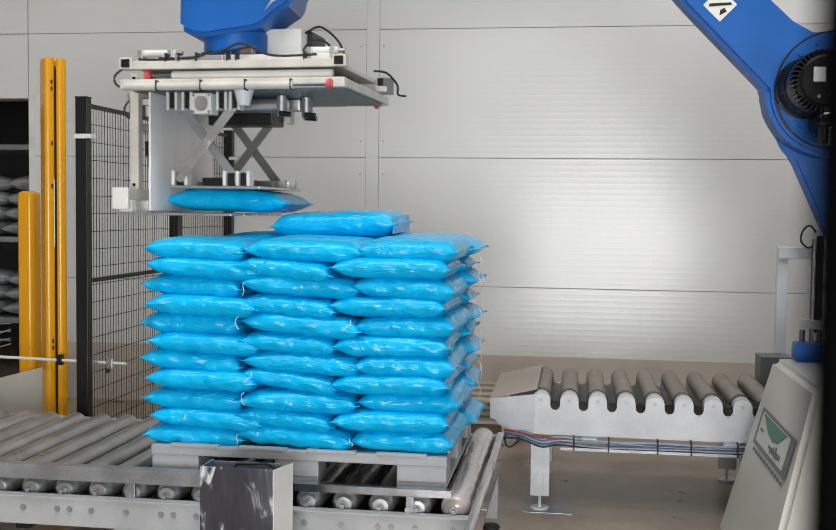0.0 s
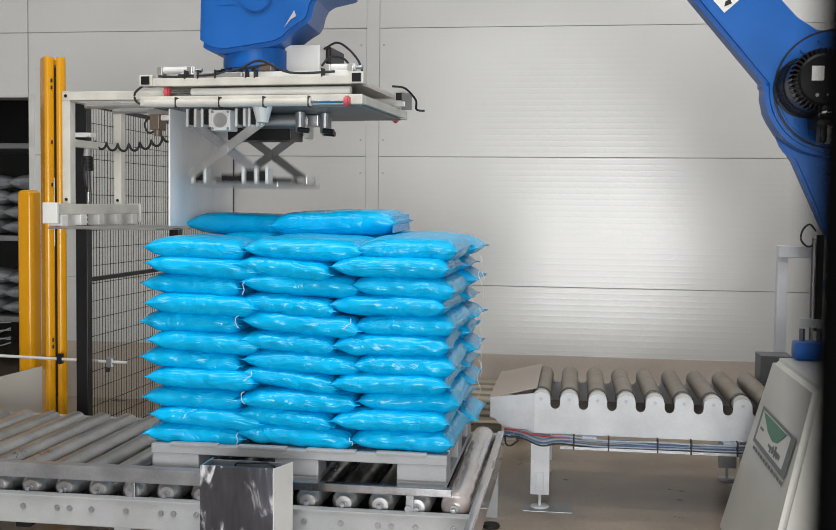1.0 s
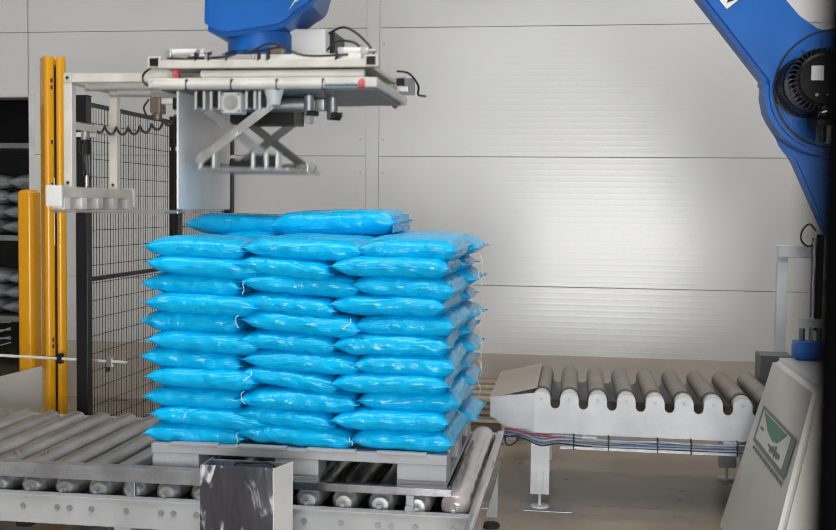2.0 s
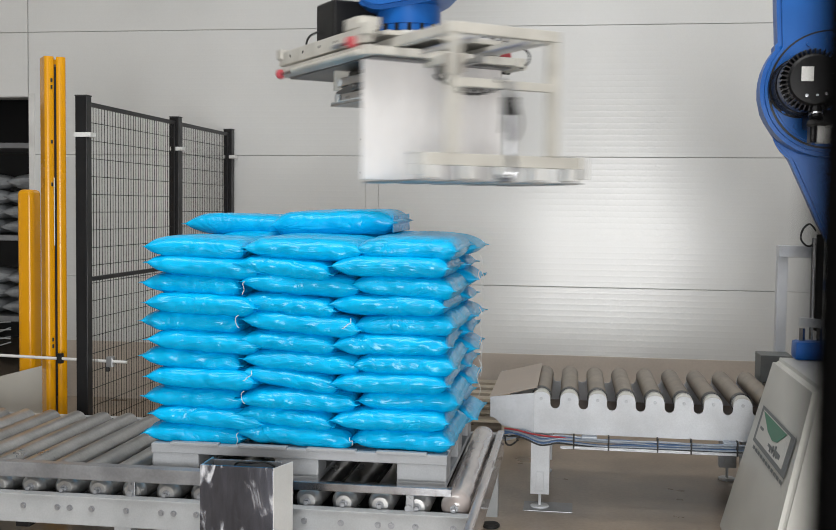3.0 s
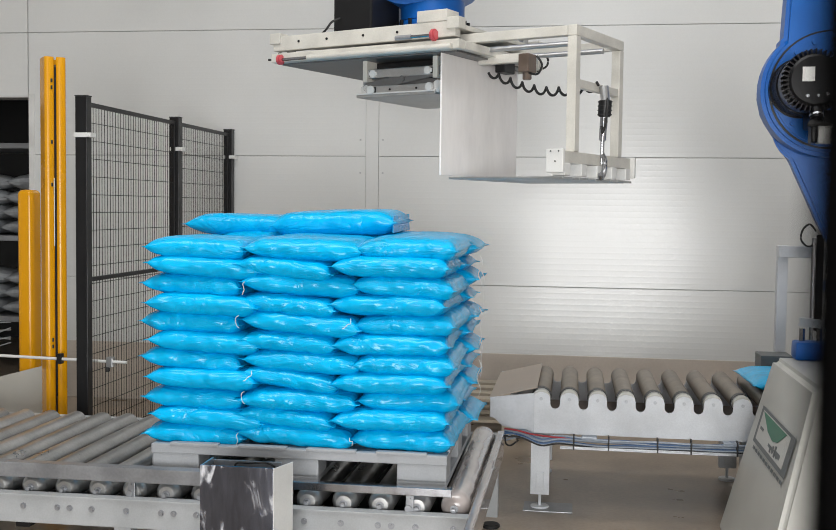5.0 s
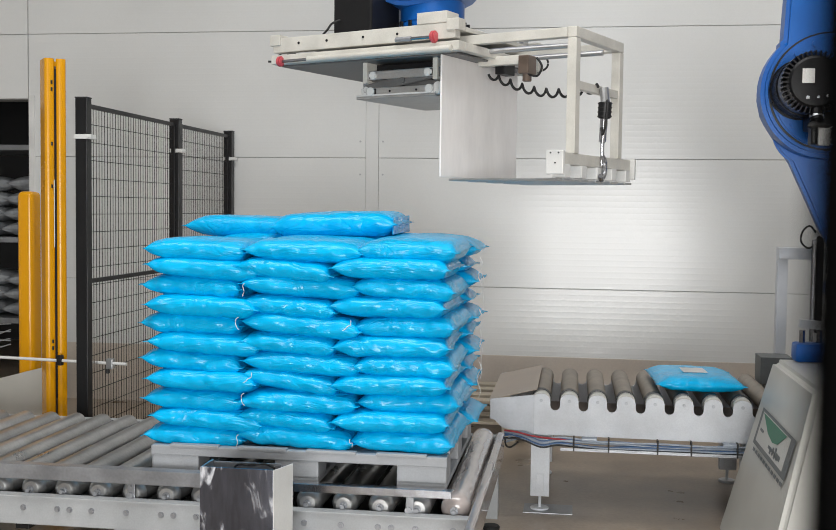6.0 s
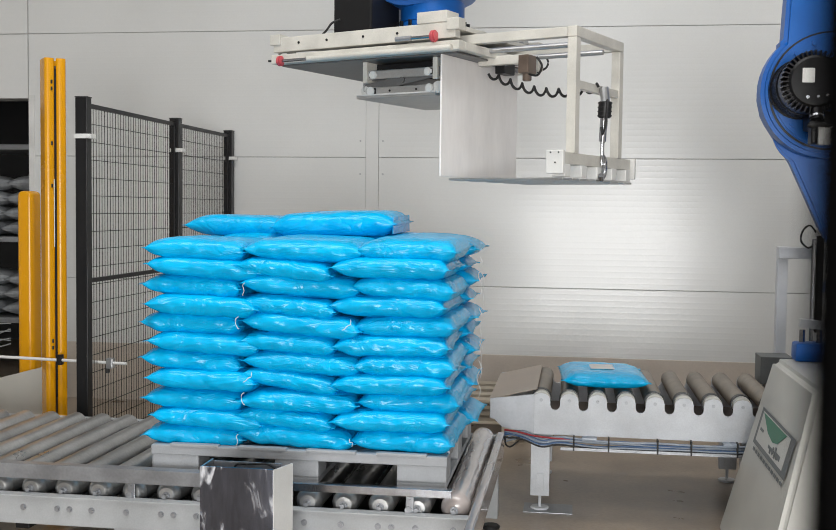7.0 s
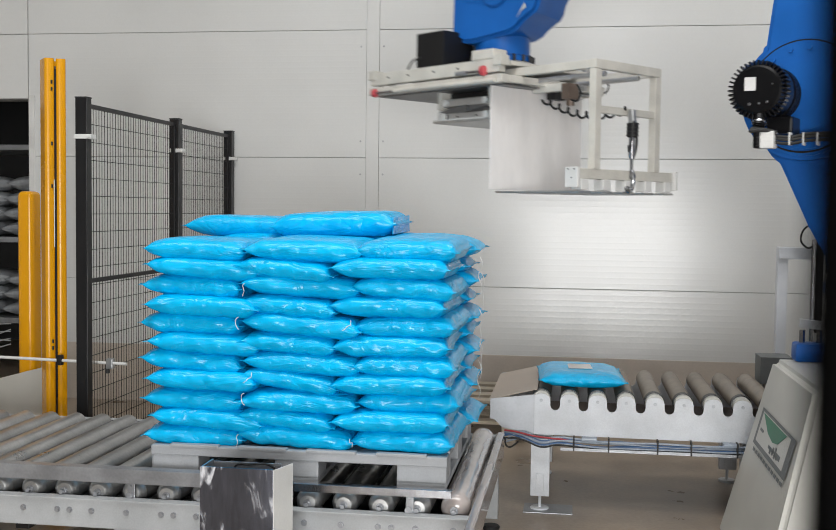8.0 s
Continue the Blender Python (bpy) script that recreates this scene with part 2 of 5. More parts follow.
def tube(bm, pts, r, seg=8):
    """A hose or wire that follows points, smoothed."""
    pts = [Vector(p) for p in pts]
    fine = []
    for i in range(len(pts) - 1):
        a, b_, c, d = pts[max(i - 1, 0)], pts[i], pts[i + 1], pts[min(i + 2, len(pts) - 1)]
        for k in range(6):
            t = k / 6
            fine.append(0.5 * (2 * b_ + (c - a) * t + (2 * a - 5 * b_ + 4 * c - d) * t * t + (3 * b_ - a - 3 * c + d) * t ** 3))
    fine.append(pts[-1])
    rings = []
    for i, p in enumerate(fine):
        d = (fine[min(i + 1, len(fine) - 1)] - fine[max(i - 1, 0)]).normalized()
        q = d.to_track_quat("Z", "Y")
        rings.append([bm.verts.new(p + q @ Vector((r * math.cos(2 * math.pi * k / seg), r * math.sin(2 * math.pi * k / seg), 0))) for k in range(seg)])
    for a, c in zip(rings, rings[1:]):
        for k in range(seg):
            bm.faces.new((a[k], a[(k + 1) % seg], c[(k + 1) % seg], c[k]))
    bm.faces.new(rings[0][::-1])
    bm.faces.new(rings[-1])
    return bm


def mesh_of(name, bm, material, smooth=True, sharp=True):
    me = bpy.data.meshes.new(name)
    bmesh.ops.recalc_face_normals(bm, faces=bm.faces[:])
    if smooth:
        for f in bm.faces:
            f.smooth = True
        for e in bm.edges:
            turn = e.calc_face_angle(0) if sharp else 0
            if turn > 0.42:
                e.smooth = False
            elif turn > 0.1:
                a, c = (f.calc_area() for f in e.link_faces)
                if max(a, c) > 6 * min(a, c):
                    e.smooth = False
    bm.to_mesh(me)
    bm.free()
    me.materials.append(material)
    return me


def part(name, bm, material, parent=None, label="", m=None):
    ob = new(name, mesh_of(name, bm, material))
    if parent:
        ob.parent = parent
    if m:
        ob.matrix_basis = m
    if label:
        tagged(ob, label)
    return ob


def share(name, mesh, parent=None, m=None):
    ob = new(name, mesh)
    ob.parent = parent
    if m:
        ob.matrix_basis = m
    return ob


def thing(name, m, label, category, group="", kind=""):
    ob = new(name)
    ob.empty_display_size = 0.1
    ob.matrix_basis = m
    return tagged(ob, label, category, group, kind)


def B(*a, **k):
    return box(bmesh.new(), *a, **k)


def C(*a, **k):
    return cyl(bmesh.new(), *a, **k)


# ---- the hall ----
WALL_Y = 8.3
part("floor", B(-9, 6, -5.2, 12, -0.2, 0.0), M_FLOOR)
tagged(bpy.data.objects["floor"], "brown-grey worn concrete hall floor", "floor", kind="structure")

wall = thing("wall_north", pose(0, WALL_Y, 0), "white micro-ribbed sandwich panel wall with thin grey joints", "wall", kind="structure")
bk = bmesh.new()
box(bk, -4.47, 6, 0.012, 0.2, 0, 6)
box(bk, -9, -4.47, 0.012, 0.2, 2.47, 6)
part("backing", bk, M_SEAM, wall)
for k in range(6):
    z0, z1 = k + 0.0022, k + 0.9978
    part("panel", B(-1.533, 6, -0.004, 0.012, z0, z1, 0.003), M_WALL, wall)
    part("panel", B(-4.47, -1.638, -0.004, 0.012, z0, z1, 0.003), M_WALL, wall)
    if k > 2:
        part("panel", B(-9, -4.48, -0.004, 0.012, z0, z1, 0.003), M_WALL, wall)
part("panel", B(-9, -4.48, -0.004, 0.012, 2.475, 2.9965, 0.003), M_WALL, wall)
part("cover_strip", B(-1.6365, -1.5355, -0.0045, 0.012, 0, 6, 0.002), M_WALL, wall)
part("plinth", B(-4.41, 6, -0.016, -0.005, 0, 0.47, 0.003), M_PLINTH, wall, "beige base strip along the wall")
part("door_lining", B(-4.47, -4.42, -0.012, 0.2, 0, 2.5, 0.003), M_WHITE, wall)
rv = bmesh.new()
for z in (0.13, 0.87, 1.13, 1.87, 2.13, 2.87):
    for x in (-1.68, -1.5):
        cyl(rv, (x, -0.008, z), (x, -0.003, z), 0.008, 8)
part("screw_heads", rv, M_STEEL, wall)

for nm, a in (("wall_west", (-9.2, -9, -5.2, 12.2, 0, 6)), ("wall_east", (6, 6.2, -5.2, 12.2, 0, 6)), ("ceiling", (-9.2, 6.2, -5.4, 12.2, 6, 6.2))):
    tagged(part(nm, B(*a), M_CEIL if nm == "ceiling" else M_WALL), "plain pale hall " + nm.split("_")[0], nm.split("_")[0], kind="structure")
south = bmesh.new()
for a in ((-9, -1.25, 0, 6), (2.65, 6, 0, 6), (-1.25, 2.65, 3.35, 6)):
    box(south, a[0], a[1], -5.4, -5.2, a[2], a[3])
tagged(part("wall_south", south, M_WALL), "pale hall wall around an open gate", "wall", kind="structure")
tagged(part("ground", B(-60, 60, -90, -5.2, -0.25, -0.02), M_FLOOR), "grey concrete yard outside the gate", "ground", kind="structure")

# store room behind the doorway; its darkness is put into black walls and ceiling
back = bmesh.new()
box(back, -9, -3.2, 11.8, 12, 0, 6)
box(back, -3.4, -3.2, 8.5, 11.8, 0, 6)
tagged(part("wall_store", back, M_BLACK), "store room walls coloured black to give the unlit room's darkness", "wall", kind="structure")
tagged(part("store_ceiling", B(-9, -3.2, 8.5, 11.8, 3.2, 3.3), M_BLACK), "store room ceiling coloured black to give the unlit room's darkness", "ceiling", kind="structure")


def pillow(L, Wd, T, seed, nx=26, ny=18, pu=3.4, pv=5.0, droop=0.0, blunt=0.0):
    """A filled flat film bag: lens-shaped along x with drawn-out corners, fuller along y; blunt: a fuller end towards +x."""
    bm = bmesh.new()
    rnd = random.Random(seed)
    ox = Vector((rnd.uniform(0, 50), rnd.uniform(0, 50), rnd.uniform(0, 50)))
    lean = rnd.uniform(-0.12, 0.12)
    grid = {}
    for side in (1, -1):
        for i in range(nx + 1):
            for j in range(ny + 1):
                u, v = math.sin(math.pi * (i / nx - 0.5)), math.sin(math.pi * (j / ny - 0.5))
                edge = i in (0, nx) or j in (0, ny)
                if edge and side < 0:
                    grid[side, i, j] = grid[1, i, j]
                    continue
                h = max(0, 1 - abs(u) ** (blunt if blunt and u > 0 else pu)) ** 0.62 * max(0, 1 - abs(v) ** pv) ** 0.5
                pull = 1 - 0.055 * (1 - abs(u)) ** 0.5 * abs(v) ** 4
                x, y = u * L / 2 * (1 - 0.05 * abs(v) ** 3 * (1 - abs(u))), v * Wd / 2 * pull * (1 - 0.06 * abs(u) ** 4)
                n1 = noise.noise(Vector((x * 7, y * 7, side * 2.0)) + ox)
                n2 = noise.noise(Vector((x * 22, y * 14, side * 3.0)) + ox)
                crease = abs(noise.noise(Vector((x * 16, y * 5, 7.0)) + ox))
                z = side * T / 2 * h * (1 + 0.03 * n1) + T * (0.008 * n2 + 0.025 * n1) * h - 0.003 * math.exp(-crease * 14) * h * side
                z += 0.0045 * noise.noise(Vector((x * 9, y * 30, side * 5.0)) + ox) * min(1, max(0, abs(u) - 0.45) * 3) * (h ** 0.5)
                end = min(1, max(0, abs(u) - 0.5) * 2.4)
                ray = math.atan2(y / Wd, (1.15 - abs(u)) * 0.6) * 9 + ox.x
                z += 0.0028 * max(0, math.sin(ray + 2.2 * n1)) ** 3 * end * h ** 0.5 * side
                z -= droop * (abs(u) ** 2) * T + lean * T * u * 0.5
                y += 0.012 * n2 * (abs(v) > 0.7)
                if i in (0, nx):        # flat welded seam
                    x += math.copysign(0.004 + 0.008 * abs(v) ** 3, u)
                    z += 0.010 * noise.noise(Vector((u * 3, y * 16, 11.0)) + ox)
                else:
                    x *= 0.972
                grid[side, i, j] = bm.verts.new((x, y, z))
    for side in (1, -1):
        for i in range(nx):
            for j in range(ny):
                q = [grid[side, i, j], grid[side, i + 1, j], grid[side, i + 1, j + 1], grid[side, i, j + 1]]
                q = list(dict.fromkeys(q))
                if len(q) > 2:
                    try:
                        bm.faces.new(q if side > 0 else q[::-1])
                    except ValueError:
                        pass
    return bm


def bag_mesh(L, Wd, T, seed, **k):
    return mesh_of("bag", pillow(L, Wd, T, seed, **k), M_BAG, sharp=False)


def bag(mesh, m, label, group="bags on the pallet"):
    return tagged(share("bag", mesh, None, m), label, "bag", group)


# ---- pallet conveyor ----
ROLL_R, ROLL_Z, PITCH = 0.051, 0.462, 0.1425
conv = thing("pallet_conveyor", pose(-1.9, 4.6, 0), "grey steel roller conveyor with dusty rollers under the pallet", "conveyor")
cx, cy = -1.9, 4.6
roll = bmesh.new()
lathe(roll, [(3.958 - cy, 0.012), (3.959 - cy, 0.030), (3.963 - cy, 0.036), (3.978 - cy, 0.047), (3.99 - cy, ROLL_R), (5.24 - cy, ROLL_R), (5.26 - cy, 0.03)], seg=24)
roll_me = mesh_of("roller", roll, M_ROLL)
wrap = bmesh.new()
lathe(wrap, [(3.966 - cy, 0.012), (3.967 - cy, 0.03), (3.985 - cy, 0.05)] + [(4.0 - cy + 0.05 * j, 0.056 + 0.0008 * math.sin(j * 1.9) + 0.0006 * math.sin(j * 5.3)) for j in range(26)] + [(5.26 - cy, 0.03)], seg=28)
wrap_me = mesh_of("roller", wrap, M_WRAP, sharp=False)
capb = bmesh.new()
cyl(capb, (0, 3.952 - cy, 0), (0, 3.959 - cy, 0), 0.016, 16, bevel=0.003)
cyl(capb, (0, 3.93 - cy, 0), (0, 3.958 - cy, 0), 0.009, 6)
cap_me = mesh_of("hub", capb, M_RAIL)
boltm = bmesh.new()
cyl(boltm, (0, -0.010, 0), (0, 0, 0), 0.009, 6)
cyl(boltm, (0, -0.003, 0), (0, 0, 0), 0.0125, 14)
dull_bolt_me = mesh_of("bolt", boltm.copy(), M_PLATE)
bolt_me = mesh_of("bolt", boltm, M_RAIL)
for k in range(22):
    x = -0.428 - k * PITCH
    r = share("roller", roll_me if k else wrap_me, conv, pose(x - cx, 0, ROLL_Z, 0, k * 37, 0))
    share("hub", cap_me, r, pose(0, 0, 0))
    share("bolt", bolt_me, conv, pose(x - cx + 0.004, 3.895 - cy, 0.405))
    if k % 3 == 2:
        share("bolt", bolt_me, conv, pose(x - cx + 0.055, 3.895 - cy, 0.405))
side = bmesh.new()
box(side, -3.7 - cx, -0.355 - cx, 3.895 - cy, 3.945 - cy, 0.337, 0.452, 0.004)
box(side, -3.7 - cx, -0.355 - cx, 3.889 - cy, 3.8948 - cy, 0.446, 0.4525, 0.001)
part("side_beam", side, M_CONV, conv)
rear = bmesh.new()
box(rear, -3.7 - cx, -0.355 - cx, 5.27 - cy, 5.32 - cy, 0.30, 0.475, 0.004)
part("side_beam", rear, M_CONV, conv)
endb = bmesh.new()
box(endb, -0.362 - cx, -0.327 - cx, 3.55 - cy, 5.33 - cy, 0.36, 0.485, 0.012, seg=3)
part("end_stop", endb, M_WRAP, conv, "slim end beam wrapped in wrinkled clear film")
# added black sheet: stands for the shade seen between the rollers
part("roller_shade_sheet", B(-3.65 - cx, -0.40 - cx, 3.95 - cy, 5.26 - cy, 0.362, 0.368), M_BLACK, conv, "added black sheet that darkens the gaps between the rollers")
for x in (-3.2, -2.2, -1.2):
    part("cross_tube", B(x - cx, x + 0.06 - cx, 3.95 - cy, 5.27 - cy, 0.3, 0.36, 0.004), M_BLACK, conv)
for x in (-3.4, -1.76, -0.42):
    for y in (3.9, 5.25):
        lg = bmesh.new()
        box(lg, x - cx, x + 0.07 - cx, y - cy, y + 0.07 - cy, 0.06, 0.34, 0.004)
        lgo = part("leg", lg, M_CONV, conv)
        part("foot", C((x + 0.035 - cx, y + 0.035 - cy, 0), (x + 0.035 - cx, y + 0.035 - cy, 0.02), 0.045, 16, bevel=0.005), M_RUB, lgo)
g = bmesh.new()
box(g, -3.7 - cx, -1.30 - cx, 3.925 - cy, 3.935 - cy, 0.510, 0.568, 0.003)
box(g, -3.7 - cx, -1.30 - cx, 3.935 - cy, 3.975 - cy, 0.560, 0.568, 0.002)
part("guide_rail", g, M_RAIL, conv, "dull galvanised side guide rail")
g = bmesh.new()
box(g, -1.30 - cx, -0.435 - cx, 3.925 - cy, 3.935 - cy, 0.515, 0.545, 0.002)
box(g, -1.30 - cx, -0.435 - cx, 3.935 - cy, 3.965 - cy, 0.537, 0.545, 0.002)
part("guide_rail", g, M_INOX, conv, "bright steel side guide rail")
for x in (-0.61, -1.72, -2.6):
    gb = bmesh.new()
    box(gb, x - cx, x + 0.03 - cx, 3.938 - cy, 3.946 - cy, 0.44, 0.535, 0.002)
    cyl(gb, (x + 0.015 - cx, 3.93 - cy, 0.50), (x + 0.015 - cx, 3.938 - cy, 0.50), 0.004, 6)
    cyl(gb, (x + 0.01 - cx, 3.928 - cy, 0.462), (x + 0.01 - cx, 3.95 - cy, 0.462), 0.014, 14, bevel=0.002)
    part("guide_bracket", gb, M_RAIL, conv)

# ---- steel guard in front of the conveyor ----
guard = thing("steel_guard", pose(-1.15, 3.62, 0), "folded stainless steel guard post with scuffed faces", "guard")
t = 0.006
part("front_face", B(-0.140, 0.126, -0.05, -0.05 + t, 0, 0.685, 0.001), M_GUARD, guard, "dark mirror-like scuffed steel face")
# white colour stands for light mirrored by this steel face
part("side_face", B(-0.004, 0.0, 0.0, 0.118, 0, 0.684, 0.0008, m=pose(0.130, -0.05, 0, 0, 0, -19)), M_WHITE, guard, "steel side face coloured white for the light it reflects")
part("side_face", B(-0.140, -0.140 + t, -0.043, 0.08, 0, 0.683, 0.001), M_STEEL, guard)
part("back_lip", B(-0.134, 0.120, 0.08, 0.085, 0, 0.675, 0.001), M_RAIL, guard)
part("base_plate", B(-0.2, 0.2, -0.1, 0.14, 0, 0.01, 0.002), M_STEEL, guard)
ties = bmesh.new()
tube(ties, [(-0.05, 0.07, 0.66), (-0.03, 0.05, 0.675), (0.0, 0.068, 0.67), (0.04, 0.04, 0.68), (0.07, 0.065, 0.675), (0.1, 0.07, 0.66)], 0.004)
part("cable", ties, M_RUB, guard)

# ---- pallet ----
PX0, PX1, PY0, PY1, PZ0, PZ1 = -1.668, -0.468, 4.05, 5.05, 0.515, 0.648
pallet = thing("pallet", pose((PX0 + PX1) / 2, (PY0 + PY1) / 2, PZ0), "grey plastic pallet with fork openings", "pallet")
deck = bmesh.new()
box(deck, -0.6, 0.6, -0.5, 0.5, 0.105, 0.127, 0.006)
box(deck, -0.6, 0.6, -0.5005, -0.485, 0.088, 0.126, 0.004)
for k in range(4):
    a = -0.52 + k * 0.28
    box(deck, a, a + 0.2, -0.503, -0.47, 0.12, 0.134, 0.003)
    box(deck, -0.602, -0.57, a * 0.8, a * 0.8 + 0.14, 0.12, 0.134, 0.003)
    box(deck, 0.57, 0.602, a * 0.8, a * 0.8 + 0.14, 0.12, 0.134, 0.003)
part("deck", deck, M_PALLET, pallet)
for bx in (-0.5, 0.0, 0.5):
    wdt = 0.098 if bx else 0.09
    part("skid", B(bx - wdt, bx + wdt, -0.495, 0.495, 0.0, 0.022, 0.004), M_PALLET, pallet)
    for by in (-0.425, 0.0, 0.425):
        part("foot_block", B(bx - wdt, bx + wdt, by - 0.072, by + 0.072, 0.02, 0.108, 0.008), M_PALLET, pallet)

# ---- bags on the pallet ----
FRONT = [bag_mesh(0.45, 0.585, 0.097, 10 + s, nx=36, ny=24, pu=4.4, pv=7.5, droop=0.03, blunt=11.0) for s in range(9)]
REAR = [bag_mesh(0.59, 0.43, 0.104, 40 + s, pu=4.6, pv=7.0, droop=0.05) for s in range(6)]
LAYER = 0.0752
rb = random.Random(5)
BAG_TEXT = "sky-blue glossy film bag, filled and flattened in the stack"
th_me = []
for s in range(4):
    tb = bmesh.new()
    q = random.Random(80 + s)
    pts = [(0, 0, 0)]
    for k in range(4):
        p = pts[-1]
        pts.append((p[0] + q.uniform(-0.014, 0.014), p[1] - 0.004 * (k < 1), p[2] - q.uniform(-0.004, 0.022)))
    tube(tb, pts, 0.0014, 5)
    th_me.append(mesh_of("thread", tb, M_THREAD))
LONG_THREAD = [mesh_of("thread", tube(bmesh.new(), [(0, 0, 0), (0.012, -0.01, -0.03), (0.006 * (1 - 2 * s), 0.008, -0.08), (0.01, 0.0, -0.13), (0.002, 0.012, -0.165)], 0.0016, 5), M_THREAD) for s in range(2)]
for k in range(11):
    a = (k % 2 == 0)
    z = PZ1 + 0.040 + LAYER * k
    xs = (-1.517, -1.066, -0.648) if a else (-1.464, -1.110, -0.700)
    sc = (0.90, 1.04, 0.87) if a else (1.0, 0.84, 1.0)
    lean = (1.8, 2.4, 0.4) if a else (2.2, 5.6, 0.4)
    for c in range(3):
        ob = bag(FRONT[(k * 3 + c * 2 + k // 3) % 9], pose(xs[c] + rb.uniform(-0.012, 0.012), 4.335 + rb.uniform(-0.012, 0.012) + (0.012 if a else 0), z - (0.012, 0.004, 0.0)[c] + rb.uniform(-0.003, 0.003),
                 rb.uniform(-1.2, 1.2), lean[c] + rb.uniform(-1.2, 1.2), rb.uniform(-2.5, 2.5)), BAG_TEXT)
        ob.scale = (sc[c] * 1.04, 1, 1 if sc[c] > 0.86 else 0.94)
        if c == 0 and k in (0, 2, 3, 6, 8) or c == 1 and k in (6, 0):
            share("thread", th_me[(k + c) % 4], ob, ob.matrix_basis.inverted() @ pose(xs[c] + 0.215 + 0.012 * (k % 3), 4.335 - 0.293, z + 0.012 + 0.008 * (k % 4)))
    for c in range(2):
        rear_bag = bag(REAR[(k * 2 + c) % 6], pose((-1.385 if c == 0 else -0.725) + rb.uniform(-0.015, 0.015) + (0.02 if a else -0.02), 4.83 + rb.uniform(-0.012, 0.012), z + rb.uniform(-0.003, 0.003),
            rb.uniform(-1, 1), rb.uniform(-1, 1), rb.uniform(-2, 2)), BAG_TEXT)
        if c and k in (3, 4, 6, 8, 9):
            share("thread", LONG_THREAD[k % 2], rear_bag, rear_bag.matrix_basis.inverted() @ pose(-0.402, 4.62 + 0.05 * (k % 3), z + 0.03))
ZT = PZ1 + 0.040 + LAYER * 11
TOP_ME = bag_mesh(0.565, 0.43, 0.118, 91, pu=9.0, pv=7.0)
top_bag = bag(TOP_ME, pose(-1.045, 4.78, ZT + 0.012, 1, -1.0, -2), "sky-blue glossy film bag lying alone on the top layer")
part("end_seam", B(0.268, 0.273, -0.19, 0.19, -0.04, 0.036, 0.002), M_BAG, top_bag)
DROP_BAG = bag(REAR[3], pose(-1.5, 4.88, ZT), "sky-blue glossy film bag set down on the stack", "bags on the pallet")
FEED_ME = bag_mesh(0.46, 0.58, 0.088, 77, pu=4.5, pv=6)
FEED_BAG = tagged(share("bag", FEED_ME, None, pose(3.6, 6.05, 0.69)), "sky-blue glossy film bag travelling on the infeed rollers", "bag")

part("paper_label", B(-0.07, 0.06, -0.09, 0.08, 0.0445, 0.0465, 0.0008), M_PAPER, FEED_BAG, "white paper label on the bag's top")

# ---- infeed roller conveyor ----
IX, IY = 0.4, 6.1
feed = thing("infeed_conveyor", pose(IX, IY, 0), "light grey roller conveyor with scalloped side plates and dusty rollers", "conveyor")
RP = 0.1478
FR = bmesh.new()
cyl(FR, (0, -0.357, 0), (0, 0.42, 0), 0.0495, 22, bevel=0.004)
fr_me = mesh_of("roller", FR, M_RROLL)
RG = bmesh.new()
lathe(RG, [(-0.402, 0.044), (-0.401, 0.0535), (-0.360, 0.0535), (-0.357, 0.044)], seg=22)
rg_me = mesh_of("ring", RG, M_BLACK)
RE = bmesh.new()
cyl(RE, (0, -0.448, 0), (0, -0.373, 0), 0.048, 22, bevel=0.003)
re_me = mesh_of("roller_end", RE, M_CREAM)
N_F = 30
for k in range(N_F):
    r = share("roller", fr_me, feed, pose(-0.155 + RP * k - IX, 0, 0.598, 0, k * 53, 0))
    share("ring", rg_me, r, pose(0, 0, 0))
    share("roller_end", re_me, r, pose(0, 0, 0))


def scallop(y0, y1):
    """Side plate with a round lug at each roller and a deep slot between."""
    o = []
    for k in range(N_F):
        x = -0.155 + RP * k - IX
        for a in range(7):
            w = math.pi * (1 - a / 6)
            o.append((x + 0.048 * math.cos(w), 0.598 + 0.036 * max(math.sin(w), -1)))
        for a in range(7):
            w = math.pi * (1 + a / 6)
            o.append((x + RP / 2 + (RP / 2 - 0.0485) * math.cos(w), 0.572 + 0.026 * math.sin(w)))
    x1 = -0.155 + RP * (N_F - 1) - IX + 0.1
    o += [(x1, 0.56), (x1, 0.40), (-0.21 - IX, 0.415), (-0.21 - IX, 0.56)]
    return prism(bmesh.new(), o, y0, y1)


part("side_plate", scallop(5.640 - IY, 5.646 - IY), M_BEAM, feed, "light grey scalloped side plate")
part("side_plate", scallop(6.54 - IY, 6.546 - IY), M_BEAM, feed)
# added sheet, its brown chosen for the dimness between the infeed rollers
part("slot_shade_sheet", B(-0.21 - IX, 4.1 - IX, 5.65 - IY, 6.54 - IY, 0.43, 0.436, 0.001), M_BROWN, feed)
nose = [(-0.424, 0.598), (-0.19, 0.628), (-0.19, 0.412), (-0.36, 0.447), (-0.40, 0.487), (-0.424, 0.49)]
nose = [(x - IX, z) for x, z in nose]
part("end_plate", prism(bmesh.new(), nose, 5.632 - IY, 5.639 - IY, bevel=0.002), M_PLATE, feed, "bare steel end plate")
part("end_plate", prism(bmesh.new(), nose, 6.547 - IY, 6.553 - IY), M_BEAM, feed)
part("end_ramp", B(0, 0.262, 5.645 - IY, 6.54 - IY, 0, 0.004, 0.001, m=pose(-0.43 - IX, 0, 0.59, 0, -14, 0)), M_RAMP, feed, "tan dusty sheet end ramp")
